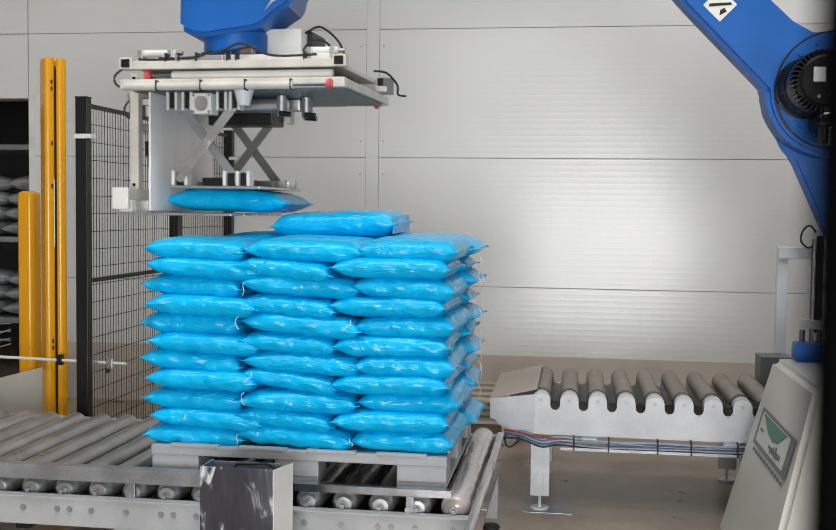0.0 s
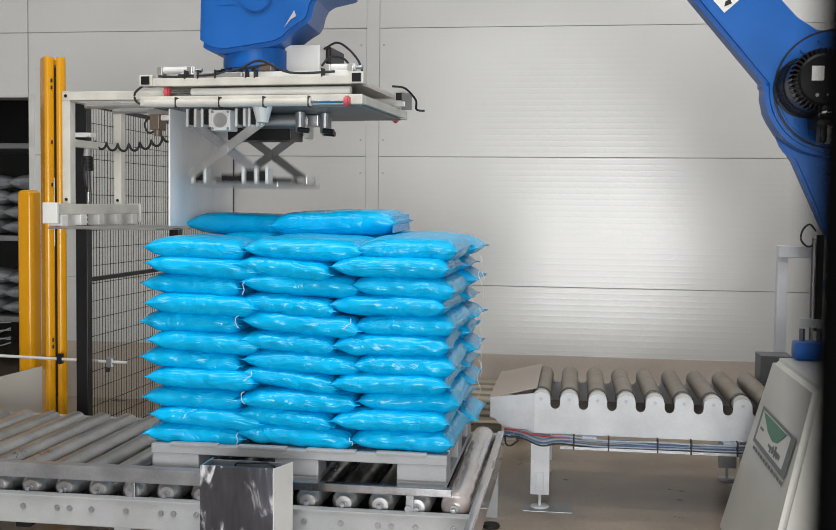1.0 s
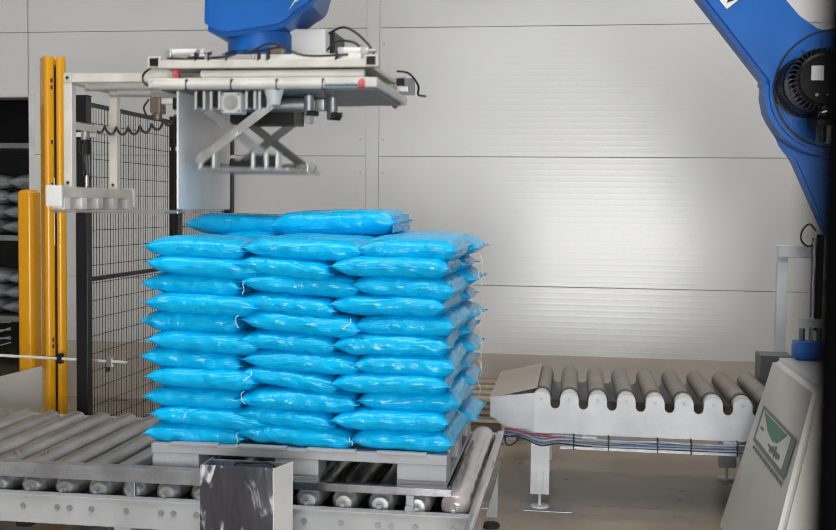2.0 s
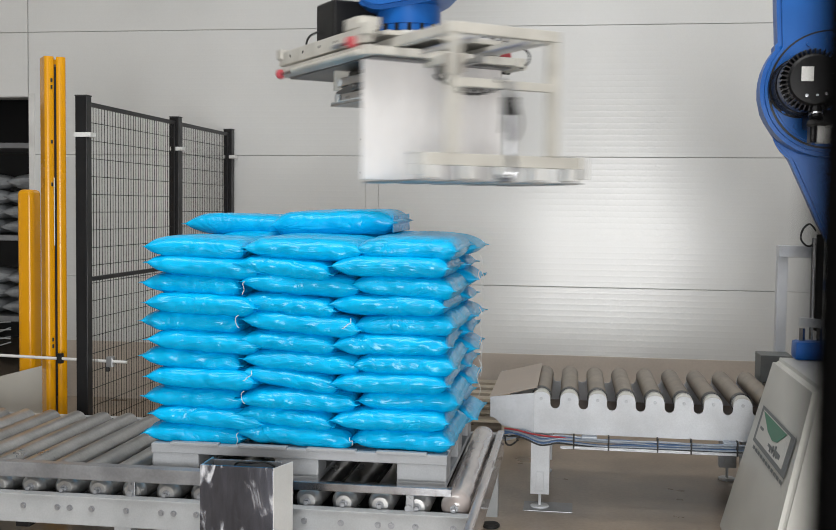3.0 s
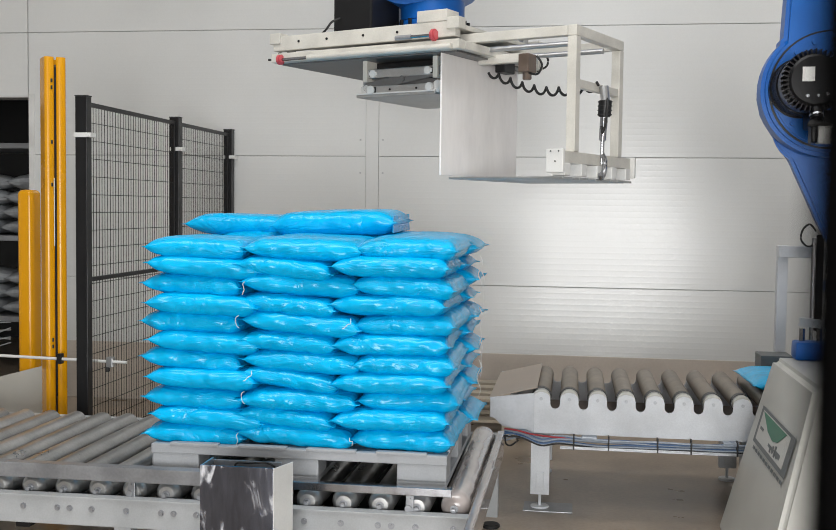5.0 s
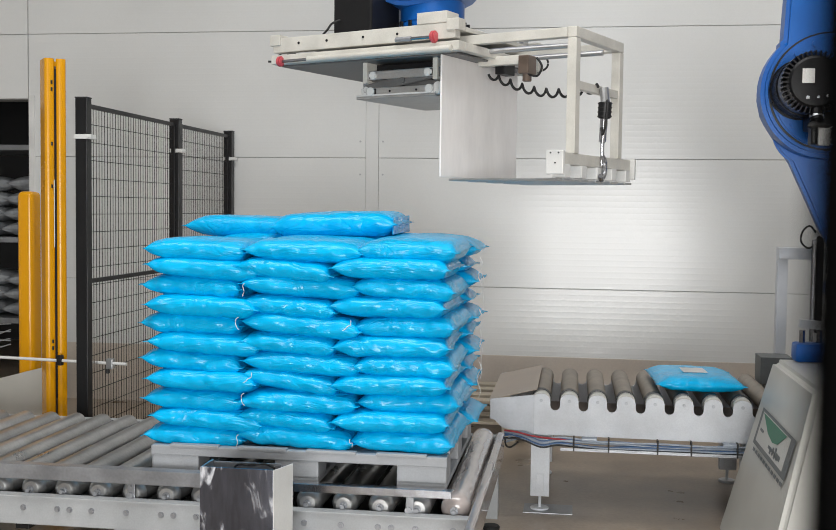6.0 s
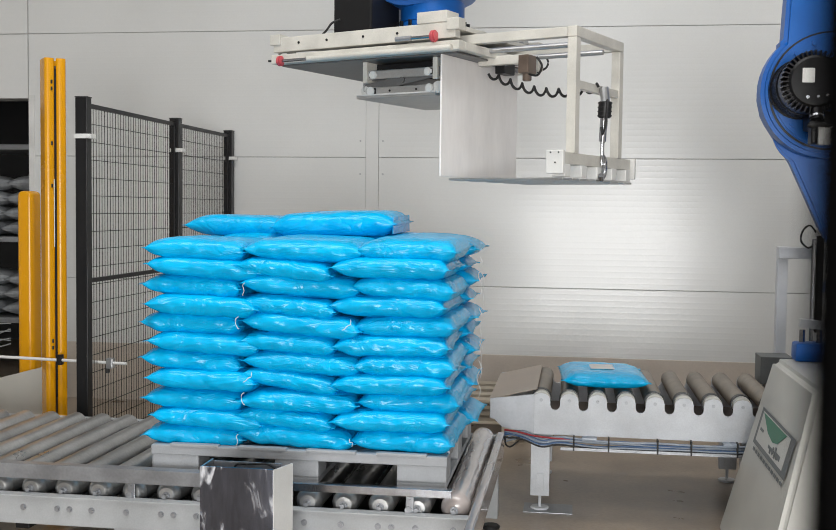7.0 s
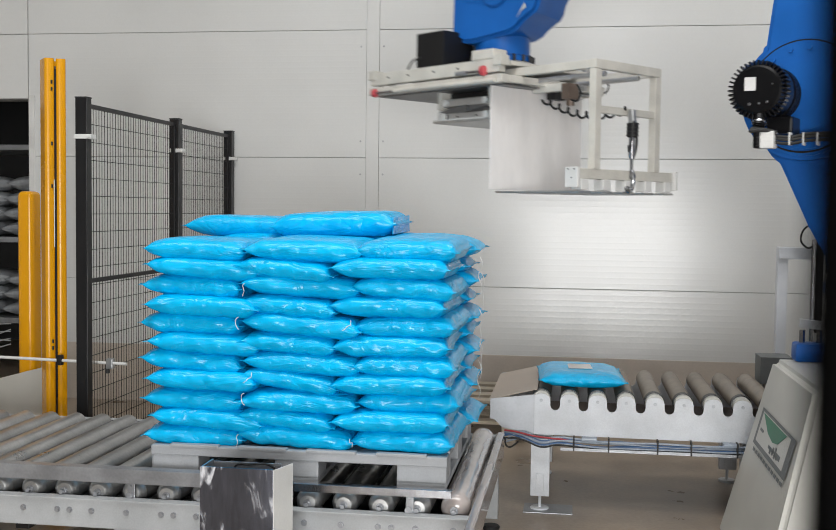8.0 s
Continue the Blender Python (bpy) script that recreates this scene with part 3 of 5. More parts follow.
for k in range(9):
    x = -0.155 + RP * k - IX
    share("bolt", dull_bolt_me, feed, pose(x, 5.639 - IY, 0.598) @ Matrix.Diagonal((0.7, 1, 0.7, 1)))
    share("bolt", dull_bolt_me, feed, pose(x + RP / 2, 5.639 - IY, 0.545) @ Matrix.Diagonal((0.38, 0.6, 0.38, 1)))
for x in (-0.155, 0.93, 2.4, 3.9):
    for y in (5.66, 6.46):
        lg = bmesh.new()
        box(lg, x - 0.05 - IX, x + 0.05 - IX, y - IY, y + 0.006 - IY, 0.078, 0.43, 0.002)
        box(lg, x - 0.05 - IX, x - 0.044 - IX, y + 0.007 - IY, y + 0.06 - IY, 0.078, 0.43, 0.002)
        box(lg, x + 0.044 - IX, x + 0.05 - IX, y + 0.007 - IY, y + 0.06 - IY, 0.078, 0.43, 0.002)
        lo = part("leg", lg, M_BEAM, feed)
        ft = bmesh.new()
        cyl(ft, (x - IX, y + 0.03 - IY, 0.012), (x - IX, y + 0.03 - IY, 0.17), 0.009, 10)
        cyl(ft, (x - IX, y + 0.03 - IY, 0.0), (x - IX, y + 0.03 - IY, 0.014), 0.05, 16, bevel=0.003)
        box(ft, x - 0.02 - IX, x + 0.02 - IX, y - 0.008 - IY, y - 0.001 - IY, 0.10, 0.2, 0.002)
        part("foot", ft, M_BEAM, lo)
fp = bmesh.new()
box(fp, -0.24 - IX, 0.02 - IX, 5.6 - IY, 5.78 - IY, 0, 0.006, 0.002)
part("floor_plate", fp, M_RAIL, feed)
tray = bmesh.new()
box(tray, -0.05 - IX, 4.0 - IX, 5.585 - IY, 5.635 - IY, 0.345, 0.35, 0.001)
box(tray, -0.05 - IX, 4.0 - IX, 5.583 - IY, 5.586 - IY, 0.35, 0.362, 0.001)
part("cable_tray", tray, M_RAIL, feed)
for i, (dz, rr, mm) in enumerate(((0.385, 0.010, M_CLEAR), (0.372, 0.007, M_CABLE_B), (0.394, 0.006, M_CABLE_B), (0.362, 0.008, M_RUB), (0.402, 0.007, M_CLEAR), (0.366, 0.006, M_CLEAR))):
    cb = bmesh.new()
    rq = random.Random(i)
    pts = [(-0.345 - IX, 5.62 - IY, 0.43 - 0.012 * i), (-0.25 - IX, 5.61 - IY, dz + 0.03), (-0.15 - IX, 5.605 - IY, dz - 0.005), (-0.05 - IX, 5.605 - IY, dz + 0.01)]
    pts += [(0.15 * j - IX, 5.605 - IY - 0.003 * i, dz + rq.uniform(-0.006, 0.006)) for j in range(1, 12)]
    tube(cb, pts, rr * 0.8, 7)
    part("cable", cb, mm, feed)
cb = tube(bmesh.new(), [(-0.345 - IX, 5.615 - IY, 0.435), (-0.28 - IX, 5.6 - IY, 0.432), (-0.2 - IX, 5.6 - IY, 0.415), (-0.1 - IX, 5.6 - IY, 0.405), (0.0 - IX, 5.605 - IY, 0.40)], 0.005, 6)
part("cable", cb, M_CABLE_R, feed)
cb = tube(bmesh.new(), [(-0.34 - IX, 5.60 - IY, 0.40), (-0.335 - IX, 5.6 - IY, 0.36), (-0.31 - IX, 5.6 - IY, 0.35), (-0.27 - IX, 5.6 - IY, 0.38)], 0.005, 6)
part("cable", cb, M_RUB, feed)
for x in (0.02, 0.2, 0.45, 0.62, 0.85):
    part("cable_tie", B(x - 0.004 - IX, x + 0.004 - IX, 5.578 - IY, 5.625 - IY, 0.346, 0.42, 0.001), M_RUB, feed)
for x in (0.1, 0.82):
    part("clamp", B(x - 0.04 - IX, x + 0.04 - IX, 5.59 - IY, 5.64 - IY, 0.395, 0.415, 0.004), M_CLEAR, feed)

# ---- pale pallets stacked by the wall ----
for z, w in ((0.0, 0.62), (0.145, 0.58)):
    st = thing("wooden_pallet", pose(-0.92, 7.7, z), "pale wooden pallet stacked flat by the wall", "pallet", "stacked pallets")
    for y in (-0.35, -0.12, 0.12, 0.35):
        part("board", B(-w, w, y - 0.06, y + 0.06, 0.122, 0.142, 0.002), M_WOOD, st)
    for x in (-0.5, 0, 0.5):
        part("bearer", B(x - 0.05, x + 0.05, -0.4, 0.4, 0, 0.121, 0.003), M_WOOD, st)

# ---- fence ----
FX = -2.74
fence = thing("mesh_fence", pose(FX, 5.69, 0), "black wire mesh safety fence on square posts", "fence")
for y in (0.0, 1.405, 2.555):
    po = part("post", B(-0.035, 0.035, y - 0.03, y + 0.03, 0, 2.2, 0.004), M_BLACK, fence)
    part("cap", B(-0.037, 0.037, y - 0.032, y + 0.032, 2.2, 2.207, 0.002), M_RUB, po)
    part("base_plate", B(-0.06, 0.06, y - 0.06, y + 0.06, 0, 0.01, 0.002), M_BLACK, po)
    for z in (1.985, 0.3):
        cl = bmesh.new()
        box(cl, -0.04, 0.06, y - 0.038, y + 0.034, z - 0.013, z + 0.013, 0.003)
        cyl(cl, (0.045, y - 0.045, z), (0.045, y - 0.036, z), 0.009, 8)
        part("clamp", cl, M_WHITE, po, "bright zinc clamp")
for y0, y1 in ((0.045, 1.36), (1.45, 2.51)):
    fr = bmesh.new()
    for z in (0.12, 1.168, 2.163):
        box(fr, -0.012, 0.012, y0, y1, z - 0.012, z + 0.012, 0.002)
    for y in (y0, y1):
        box(fr, -0.0125, 0.0125, y - 0.0125, y + 0.0125, 0.11, 2.175, 0.002)
    pn = part("mesh_frame", fr, M_BLACK, fence)
    wires = bmesh.new()
    n = int((y1 - y0) / 0.037)
    for k in range(1, n):
        y = y0 + (y1 - y0) * k / n
        box(wires, 0.0, 0.003, y - 0.0012, y + 0.0012, 0.12, 2.16)
    for k in range(1, 20):
        z = 0.12 + k * 0.1022
        box(wires, -0.003, 0.0, y0, y1, z - 0.0018, z + 0.0018)
    tagged(part("wire_mesh", wires, M_BLACK, pn), kind="stuff")

# ---- yellow posts ----
yp = thing("light_curtain_post", pose(-3.08, 6.0, 0, 0, 0, 38), "tall yellow open-front safety sensor post", "post")


def channel(w, d, h, slot):
    """A folded tall cover with rounded shoulders and a slot along its front."""
    bm = bmesh.new()
    for s in (-1, 1):
        half, mid = (w - slot) / 2, (w + slot) / 2
        pts = [(s * (mid - half * math.cos(math.pi * k / 14)), -d - half * 0.6 * math.sin(math.pi * k / 14)) for k in range(15)]
        pts += [(s * w, d), (s * (w - 0.005), d)]
        pts += [(s * (mid + (half - 0.005) * math.cos(math.pi * k / 14)), -d - (half - 0.005) * 0.6 * math.sin(math.pi * k / 14)) for k in range(15)]
        b = bmesh.new()
        f = b.faces.new([b.verts.new((x, y, 0)) for x, y in pts])
        e = bmesh.ops.extrude_face_region(b, geom=[f])
        bmesh.ops.translate(b, verts=[q for q in e["geom"] if isinstance(q, bmesh.types.BMVert)], vec=(0, 0, h))
        merge(bm, b)
    box(bm, -w, w, d, d + 0.006, 0, h)
    return bm


part("cover", channel(0.061, 0.06, 2.46, 0.006), M_YEL, yp)
# yellow post's inside, browned to carry the shadow behind the slot
part("inner_strip", B(-0.03, 0.03, -0.03, -0.02, 0.25, 2.42, 0.002), M_BROWN, yp)
part("sensor_slit", B(-0.006, 0.006, -0.064, -0.0605, 0.45, 2.40), M_BLACK, yp)
# plain white strip paints the glint on the sensor window
part("sensor_glass", B(-0.014, -0.0065, -0.07, -0.0605, 1.35, 1.75), M_PAPER, yp, "sensor window strip with its reflection painted white")
for z in (2.27, 2.31, 1.95, 1.7, 0.78, 0.74):
    part("slot", B(-0.028, -0.018, -0.0835, -0.070, z, z + 0.022, 0.002), M_BLACK, yp)
part("foot", B(-0.085, 0.085, -0.09, 0.07, 0, 0.012, 0.002), M_YEL, yp)
sp = thing("bollard", pose(-3.42, 6.35, 0), "short yellow rounded guard post", "bollard")
part("cover", B(-0.053, 0.053, -0.075, 0.06, 0.001, 1.685, 0.042, seg=6), M_YEL, sp)
part("foot", B(-0.08, 0.08, -0.08, 0.08, 0, 0.012, 0.002), M_YEL, sp)
bar = thing("sensor_bar", pose(-3.05, 5.88, 0.677), "thin bright steel rod across the posts", "rod")
part("rod", C((-1.3, 0.0, 0.035), (0.48, 0, 0.0), 0.009, 12), M_WHITE, bar)
part("rod_clamp", B(0.36, 0.40, -0.02, 0.02, -0.03, 0.03, 0.004), M_STEEL, bar)
part("rod_clamp", B(0.05, 0.08, -0.015, 0.02, -0.02, 0.04, 0.003), M_BLACK, bar)
part("knob", C((0.37, -0.02, -0.03), (0.37, -0.02, -0.055), 0.014, 10, bevel=0.003), M_RUB, bar)
ws = bmesh.new()
rw = random.Random(3)
for k in range(7):
    z = rw.uniform(0.05, 0.2)
    tube(ws, [(-0.95, 0.05, z), (-0.7, 0.06, z + rw.uniform(-0.03, 0.05)), (-0.45, 0.05, z + rw.uniform(-0.02, 0.05)), (-0.3, 0.1, z + 0.03)], 0.004, 5)
tube(ws, [(-0.5, 0.02, 0.02), (-0.53, 0.02, 0.06), (-0.5, 0.02, 0.10), (-0.45, 0.02, 0.11)], 0.004, 6)
part("cable_bundle", ws, M_GREY, bar, "loose grey cables")


# added wedge: its cream colour stands for pale lit floor at the doorway
ramp = thing("cream_wedge", pose(-3.2, 6.15, 0), "added plain cream wedge standing for the pale lit floor by the doorway", "ramp")
part("side_sheet", prism(bmesh.new(), [(-2.1, 0.0), (0.0, 0.0), (0.0, 0.605), (-2.1, 0.04)], 0, 0.05, bevel=0.003), M_CREAM, ramp)

# goods in the store room
rack = thing("storage_rack", pose(-5.2, 9.6, 0), "dark steel rack loaded with grey wrapped sacks", "rack")
for x in (-0.9, 0.62):
    for y in (-0.4, 0.4):
        part("upright", B(x, x + 0.06, y, y + 0.06, 0, 2.9, 0.004), M_GREY, rack)
for z in (0.5, 1.25, 2.1):
    part("shelf", B(-0.85, 0.66, -0.4, 0.46, z, z + 0.05, 0.004), M_RAIL, rack)
sack_me = [mesh_of("sack", pillow(0.75, 0.6, 0.16, 300 + s, 14, 10), M_CLOUD) for s in range(3)]
for z0, n in ((0.55, 3), (1.3, 4)):
    for k in range(n):
        for x in (-0.45, 0.28):
            tagged(share("sack", sack_me[(k + (x > 0)) % 3], None, pose(-5.2 + x, 9.55, z0 + 0.075 + 0.14 * k, 0, 0, 8 * k)), "grey wrapped sack lying on the rack", "sack", "sacks on the rack")

# ---- robot pedestal ----
ped = thing("robot_pedestal", pose(1.48, 5.0, 0), "cream tapered steel robot pedestal with a printed sign", "pedestal")
pb = bmesh.new()
lo = [pb.verts.new((x, y, 0)) for x, y in ((-0.735, -0.72), (0.735, -0.72), (0.735, 0.466), (-0.735, 0.466))]
hi = [pb.verts.new((x, y, 0.89)) for x, y in ((-0.50, -0.52), (0.50, -0.52), (0.50, 0.40), (-0.50, 0.40))]
pb.faces.new(lo[::-1])
pb.faces.new(hi)
for k in range(4):
    pb.faces.new((lo[k], lo[(k + 1) % 4], hi[(k + 1) % 4], hi[k]))
bmesh.ops.bevel(pb, geom=pb.edges[:], offset=0.025, segments=3, affect="EDGES")
part("body", pb, M_CREAM, ped)
# sign on the sloping face: u runs along y, v up the slope
SIGN = Matrix.Translation((-0.581, -0.12, 0.586)) @ Matrix(((0, 0.2564, -0.9666, 0), (-1, 0, 0, 0), (0, 0.9666, 0.2564, 0), (0, 0, 0, 1)))


def flat(name, pts, h, mat, label="", parent=ped, m=SIGN):
    """A printed patch, given as an outline on the sloping face, h above it."""
    b = bmesh.new()
    f = b.faces.new([b.verts.new((x, y, h)) for x, y in pts])
    e = bmesh.ops.extrude_face_region(b, geom=[f])
    bmesh.ops.translate(b, verts=[q for q in e["geom"] if isinstance(q, bmesh.types.BMVert)], vec=(0, 0, -0.0012))
    return part(name, b, mat, parent, label, m)


def rect(x0, x1, y0, y1):
    return [(x0, y0), (x1, y0), (x1, y1), (x0, y1)]


SW, SH = 0.38, 0.088
flat("sign_board", rect(-SW, SW, -SH, SH), 0.006, M_GREY, "printed sign with a green peak and grey bars")
flat("sign_field", rect(-SW * 0.86, SW * 0.8, -SH * 0.74, SH * 0.86), 0.0085, M_CREAM)
flat("sign_peak", [(-SW * 0.8, SH * 0.82), (SW * 0.62, SH * 0.82), (SW * 0.3, SH * 0.1), (SW * 0.05, -SH * 0.05), (-SW * 0.3, SH * 0.12)], 0.011, M_GREEN)
flat("sign_bar", rect(-SW * 0.75, -SW * 0.55, -SH * 0.1, SH * 0.05), 0.011, M_GREY)
for k in range(4):
    flat("sign_bar", rect(SW * (0.02 + 0.13 * k), SW * (0.09 + 0.13 * k), -SH * (0.62 - 0.05 * (k % 2)), -SH * (0.30 - 0.12 * (k % 3))), 0.011, M_GREY)
flat("sign_bar", rect(-SW * 0.1, SW * 0.25, -SH * 0.45, -SH * 0.3), 0.011, M_GREY)
flat("sign_bar", rect(SW * 0.3, SW * 0.6, -SH * 0.5, -SH * 0.25), 0.011, M_GREY)
for k in range(11):
    flat("print_bar", rect(-SW * 0.9 + k * 0.066, -SW * 0.9 + k * 0.066 + 0.045, -SH * 1.34, -SH * 1.16), 0.0055, M_GREY)

# ---- robot ----
RX, RY = 1.48, 5.0
robot = thing("palletising_robot", pose(RX, RY, 0.89), "blue painted four-axis palletising robot on a cream pedestal", "robot")
RZ = 0.89
J2F, J2Z, L1, L2 = 0.42, 2.12, 1.15, 1.677
base = bmesh.new()
box(base, -0.3, 0.3, -0.3, 0.3, 0.0, 0.10, 0.02)
cyl(base, (0, 0, 0.09), (0, 0, 0.34), 0.26, 32, bevel=0.015)
part("base", base, M_BLUE, robot)
for x in (-0.34, 0.34):
    for y in (-0.34, 0.34):
        ft = part("mounting_foot", B(x - 0.08, x + 0.08, y - 0.06, y + 0.06, 0, 0.09, 0.018), M_BLUE, robot)
        for d in (-0.04, 0.04):
            part("anchor_bolt", C((x + d, y, 0.09), (x + d, y, 0.15), 0.014, 8), M_INOX, ft)
swivel = bmesh.new()
out = [(0.30, 0.30), (0.34, 0.52), (0.415, 0.65), (0.545, 0.93), (0.655, 1.10)]
for a in range(0, 181, 15):
    out.append((J2F + 0.27 * math.cos(radians(a - 20)), J2Z - RZ + 0.27 * math.sin(radians(a - 20))))
out += [(0.02, 0.95), (-0.30, 0.75), (-0.42, 0.45), (-0.34, 0.30)]
prism(swivel, out, 0.04, 0.115, bevel=0.015)
cyl(swivel, (J2F, -0.12, J2Z - RZ), (J2F, 0.045, J2Z - RZ), 0.19, 32, bevel=0.01)
prism(swivel, [(0.22, 0.36), (0.38, 0.75), (0.50, 1.1), (0.30, 1.35), (0.1, 1.2), (-0.25, 0.75), (-0.3, 0.36)], -0.14, 0.045, bevel=0.03)
cyl(swivel, (0, 0, 0.335), (0, 0, 0.42), 0.36, 32, bevel=0.02)
SW_OB = part("swivel_body", swivel, M_BLUE, robot)
lug = bmesh.new()
LX, LZ = J2F + 0.045, J2Z - RZ - 0.15
prism(lug, [(LX + 0.162 * math.cos(radians(a)), LZ + 0.162 * math.sin(radians(a))) for a in range(0, 360, 10)], 0.085, 0.112, bevel=0.008)
part("link_plate", lug, M_BLUE, SW_OB)
for a in (148, 172):
    part("hole_cap", C((LX - 0.145 * math.cos(radians(a)), 0.10, LZ + 0.145 * math.sin(radians(a))), (LX - 0.145 * math.cos(radians(a)), 0.115, LZ + 0.145 * math.sin(radians(a))), 0.014, 12), M_PAPER, SW_OB, "pale round hole cap")
arm = bmesh.new()
o = [(0.282 * math.cos(radians(a)), 0.282 * math.sin(radians(a))) for a in range(75, 316, 8)]
o += [(0.681, -0.190)]
o += [(L1 + 0.13 * math.cos(radians(a)), -0.03 + 0.13 * math.sin(radians(a))) for a in range(-84, 85, 12)]
o += [(0.47, 0.082), (0.33, 0.085), (0.24, 0.11), (0.17, 0.165), (0.12, 0.225)]
prism(arm, o, 0.118, 0.245, bevel=0.018)
ARM = part("lower_arm", arm, M_BLUE, robot)
ring = bmesh.new()
cyl(ring, (0, 0.245, 0), (0, 0.268, 0), 0.243, 48, bevel=0.008)
part("joint_ring", ring, M_BLUE, ARM)
part("joint_gasket", C((0, 0.24, 0), (0, 0.249, 0), 0.251, 48), M_BLACK, ARM)
rb2 = bmesh.new()
cyl(rb2, (0, 0.268, 0), (0, 0.287, 0), 0.165, 36, bevel=0.012)
part("joint_cover", rb2, M_BLUE, ARM)
jb = bmesh.new()
cyl(jb, (0, 0.268, 0), (0, 0.279, 0), 0.011, 6)
jb_me = mesh_of("ring_bolt", jb, M_BLUE)
for k in range(16):
    share("ring_bolt", jb_me, ARM, pose(0.21 * math.cos(k * math.pi / 8), 0, 0.21 * math.sin(k * math.pi / 8)))
flat("warning_label", rect(0.546, 0.646, 0.034, 0.134), 0.2475, M_PAPER, "white square warning label with dark marks", ARM, pose(0, 0, 0, -90, 0, 0))
for q in ([(0.56, 0.05), (0.572, 0.046), (0.632, 0.112), (0.624, 0.122)], [(0.556, 0.085), (0.574, 0.08), (0.58, 0.10), (0.566, 0.118)], [(0.604, 0.046), (0.634, 0.05), (0.636, 0.075), (0.612, 0.066)]):
    flat("label_mark", q, 0.2495, M_BLACK, "", ARM, pose(0, 0, 0, -90, 0, 0))
# motor on the shoulder: black, finned
MZ, MX = 1.234, 0.545
prof = [(0.245, 0.05), (0.246, 0.128), (0.275, 0.128), (0.28, 0.112), (0.40, 0.112), (0.405, 0.118), (0.47, 0.118), (0.474, 0.104), (0.556, 0.104), (0.562, 0.094), (0.563, 0.02)]
mo = lathe(bmesh.new(), prof, pose(MX, 0, MZ), 36)
MOT = part("motor", mo, M_GLOSS, SW_OB, "black finned servo motor")
fin = bmesh.new()
box(fin, -0.0035, 0.0035, 0.478, 0.557, 0.10, 0.125, 0.001)
fin_me = mesh_of("fin", fin, M_GLOSS)
for k in range(40):
    share("fin", fin_me, MOT, pose(MX, 0, MZ) @ pose(0, 0, 0, 0, 9 * k, 0))
fin = bmesh.new()
lathe(fin, [(-0.003, 0.108), (-0.003, 0.122), (0.003, 0.122), (0.003, 0.108)], seg=36)
ring_me = mesh_of("cooling_ring", fin, M_GLOSS)
for k in range(7):
    share("cooling_ring", ring_me, MOT, pose(MX, 0.295 + 0.015 * k, MZ))
part("motor_label", B(MX + 0.005, MX + 0.052, 0.5632, 0.565, MZ - 0.005, MZ + 0.052), M_PAPER, MOT)
for dx, dz, w in ((-0.045, -0.055, 0.006), (-0.01, -0.06, 0.005), (0.03, -0.062, 0.007), (-0.065, 0.02, 0.004)):
    part("end_screw", C((MX + dx, 0.562, MZ + dz), (MX + dx, 0.57, MZ + dz), w, 10, bevel=0.002), M_INOX, MOT)
part("plug", C((MX - 0.01, 0.53, MZ - 0.10), (MX - 0.01, 0.56, MZ - 0.16), 0.026, 16, bevel=0.006), M_GLOSS, MOT)
part("plug_collar", C((MX - 0.01, 0.545, MZ - 0.135), (MX - 0.01, 0.552, MZ - 0.148), 0.029, 16, bevel=0.003), M_INOX, MOT)
part("connector_box", B(MX - 0.075, MX - 0.015, 0.50, 0.56, MZ - 0.25, MZ - 0.175, 0.008), M_PAPER, MOT, "small white connector box")
part("connector_cap", B(MX - 0.014, MX + 0.012, 0.495, 0.565, MZ - 0.248, MZ - 0.172, 0.008), M_GLOSS, MOT)
part("terminal_box", B(MX - 0.12, MX - 0.01, 0.28, 0.43, MZ - 0.18, MZ - 0.105, 0.012), M_GLOSS, SW_OB, "black terminal box under the motor")
cb = bmesh.new()
tube(cb, [(MX - 0.01, 0.555, MZ - 0.155), (MX + 0.02, 0.565, MZ - 0.175), (MX - 0.02, 0.56, MZ - 0.17), (MX - 0.08, 0.54, MZ - 0.185)], 0.011, 8)
for d in (-0.008, 0.008, 0.02):
    tube(cb, [(MX - 0.07, 0.53, MZ - 0.215 + d), (MX - 0.13, 0.50, MZ - 0.22 + d), (MX - 0.2, 0.46, MZ - 0.205 + d), (MX - 0.32, 0.38, MZ - 0.2 + d)], 0.007, 8)
part("motor_cable", cb, M_RUB, MOT)
for k in range(3):
    part("cable_tie", B(MX - 0.13 - 0.05 * k, MX - 0.124 - 0.05 * k, 0.47 - 0.03 * k, 0.515 - 0.03 * k, MZ - 0.235, MZ - 0.18, 0.002), M_PAPER, MOT)
fa = bmesh.new()
o = [(0.17 * math.cos(radians(a)), 0.17 * math.sin(radians(a))) for a in range(90, 271, 15)]
o += [(0.5, -0.15), (L2 - 0.12, -0.085)]
o += [(L2 + 0.1 * math.cos(radians(a)), 0.1 * math.sin(radians(a))) for a in range(-60, 61, 15)]
o += [(L2 - 0.12, 0.085), (0.5, 0.16)]
prism(fa, o, -0.12, 0.10, bevel=0.02)
FORE = part("forearm", fa, M_BLUE, robot)
# wrist: hollow-cheeked casting over the tool flange; x forward, origin on the flange
wr = bmesh.new()
o = [(0.222, 0.13), (0.215, 0.50), (-0.20, 0.55), (-0.46, 0.50)]
o += [(-0.43 + 0.035 * math.sin(radians(a)), 0.40 + 0.035 * math.cos(radians(a))) for a in (250, 220, 190)]
o += [(-0.345, 0.345), (-0.315, 0.325), (-0.30, 0.295), (-0.29, 0.25), (-0.272, 0.222), (-0.235, 0.20), (-0.20, 0.175), (-0.17, 0.145), (-0.13, 0.125), (-0.08, 0.115), (0.10, 0.088), (0.15, 0.092), (0.20, 0.11)]
prism(wr, o, -0.17, 0.17, bevel=0.02)
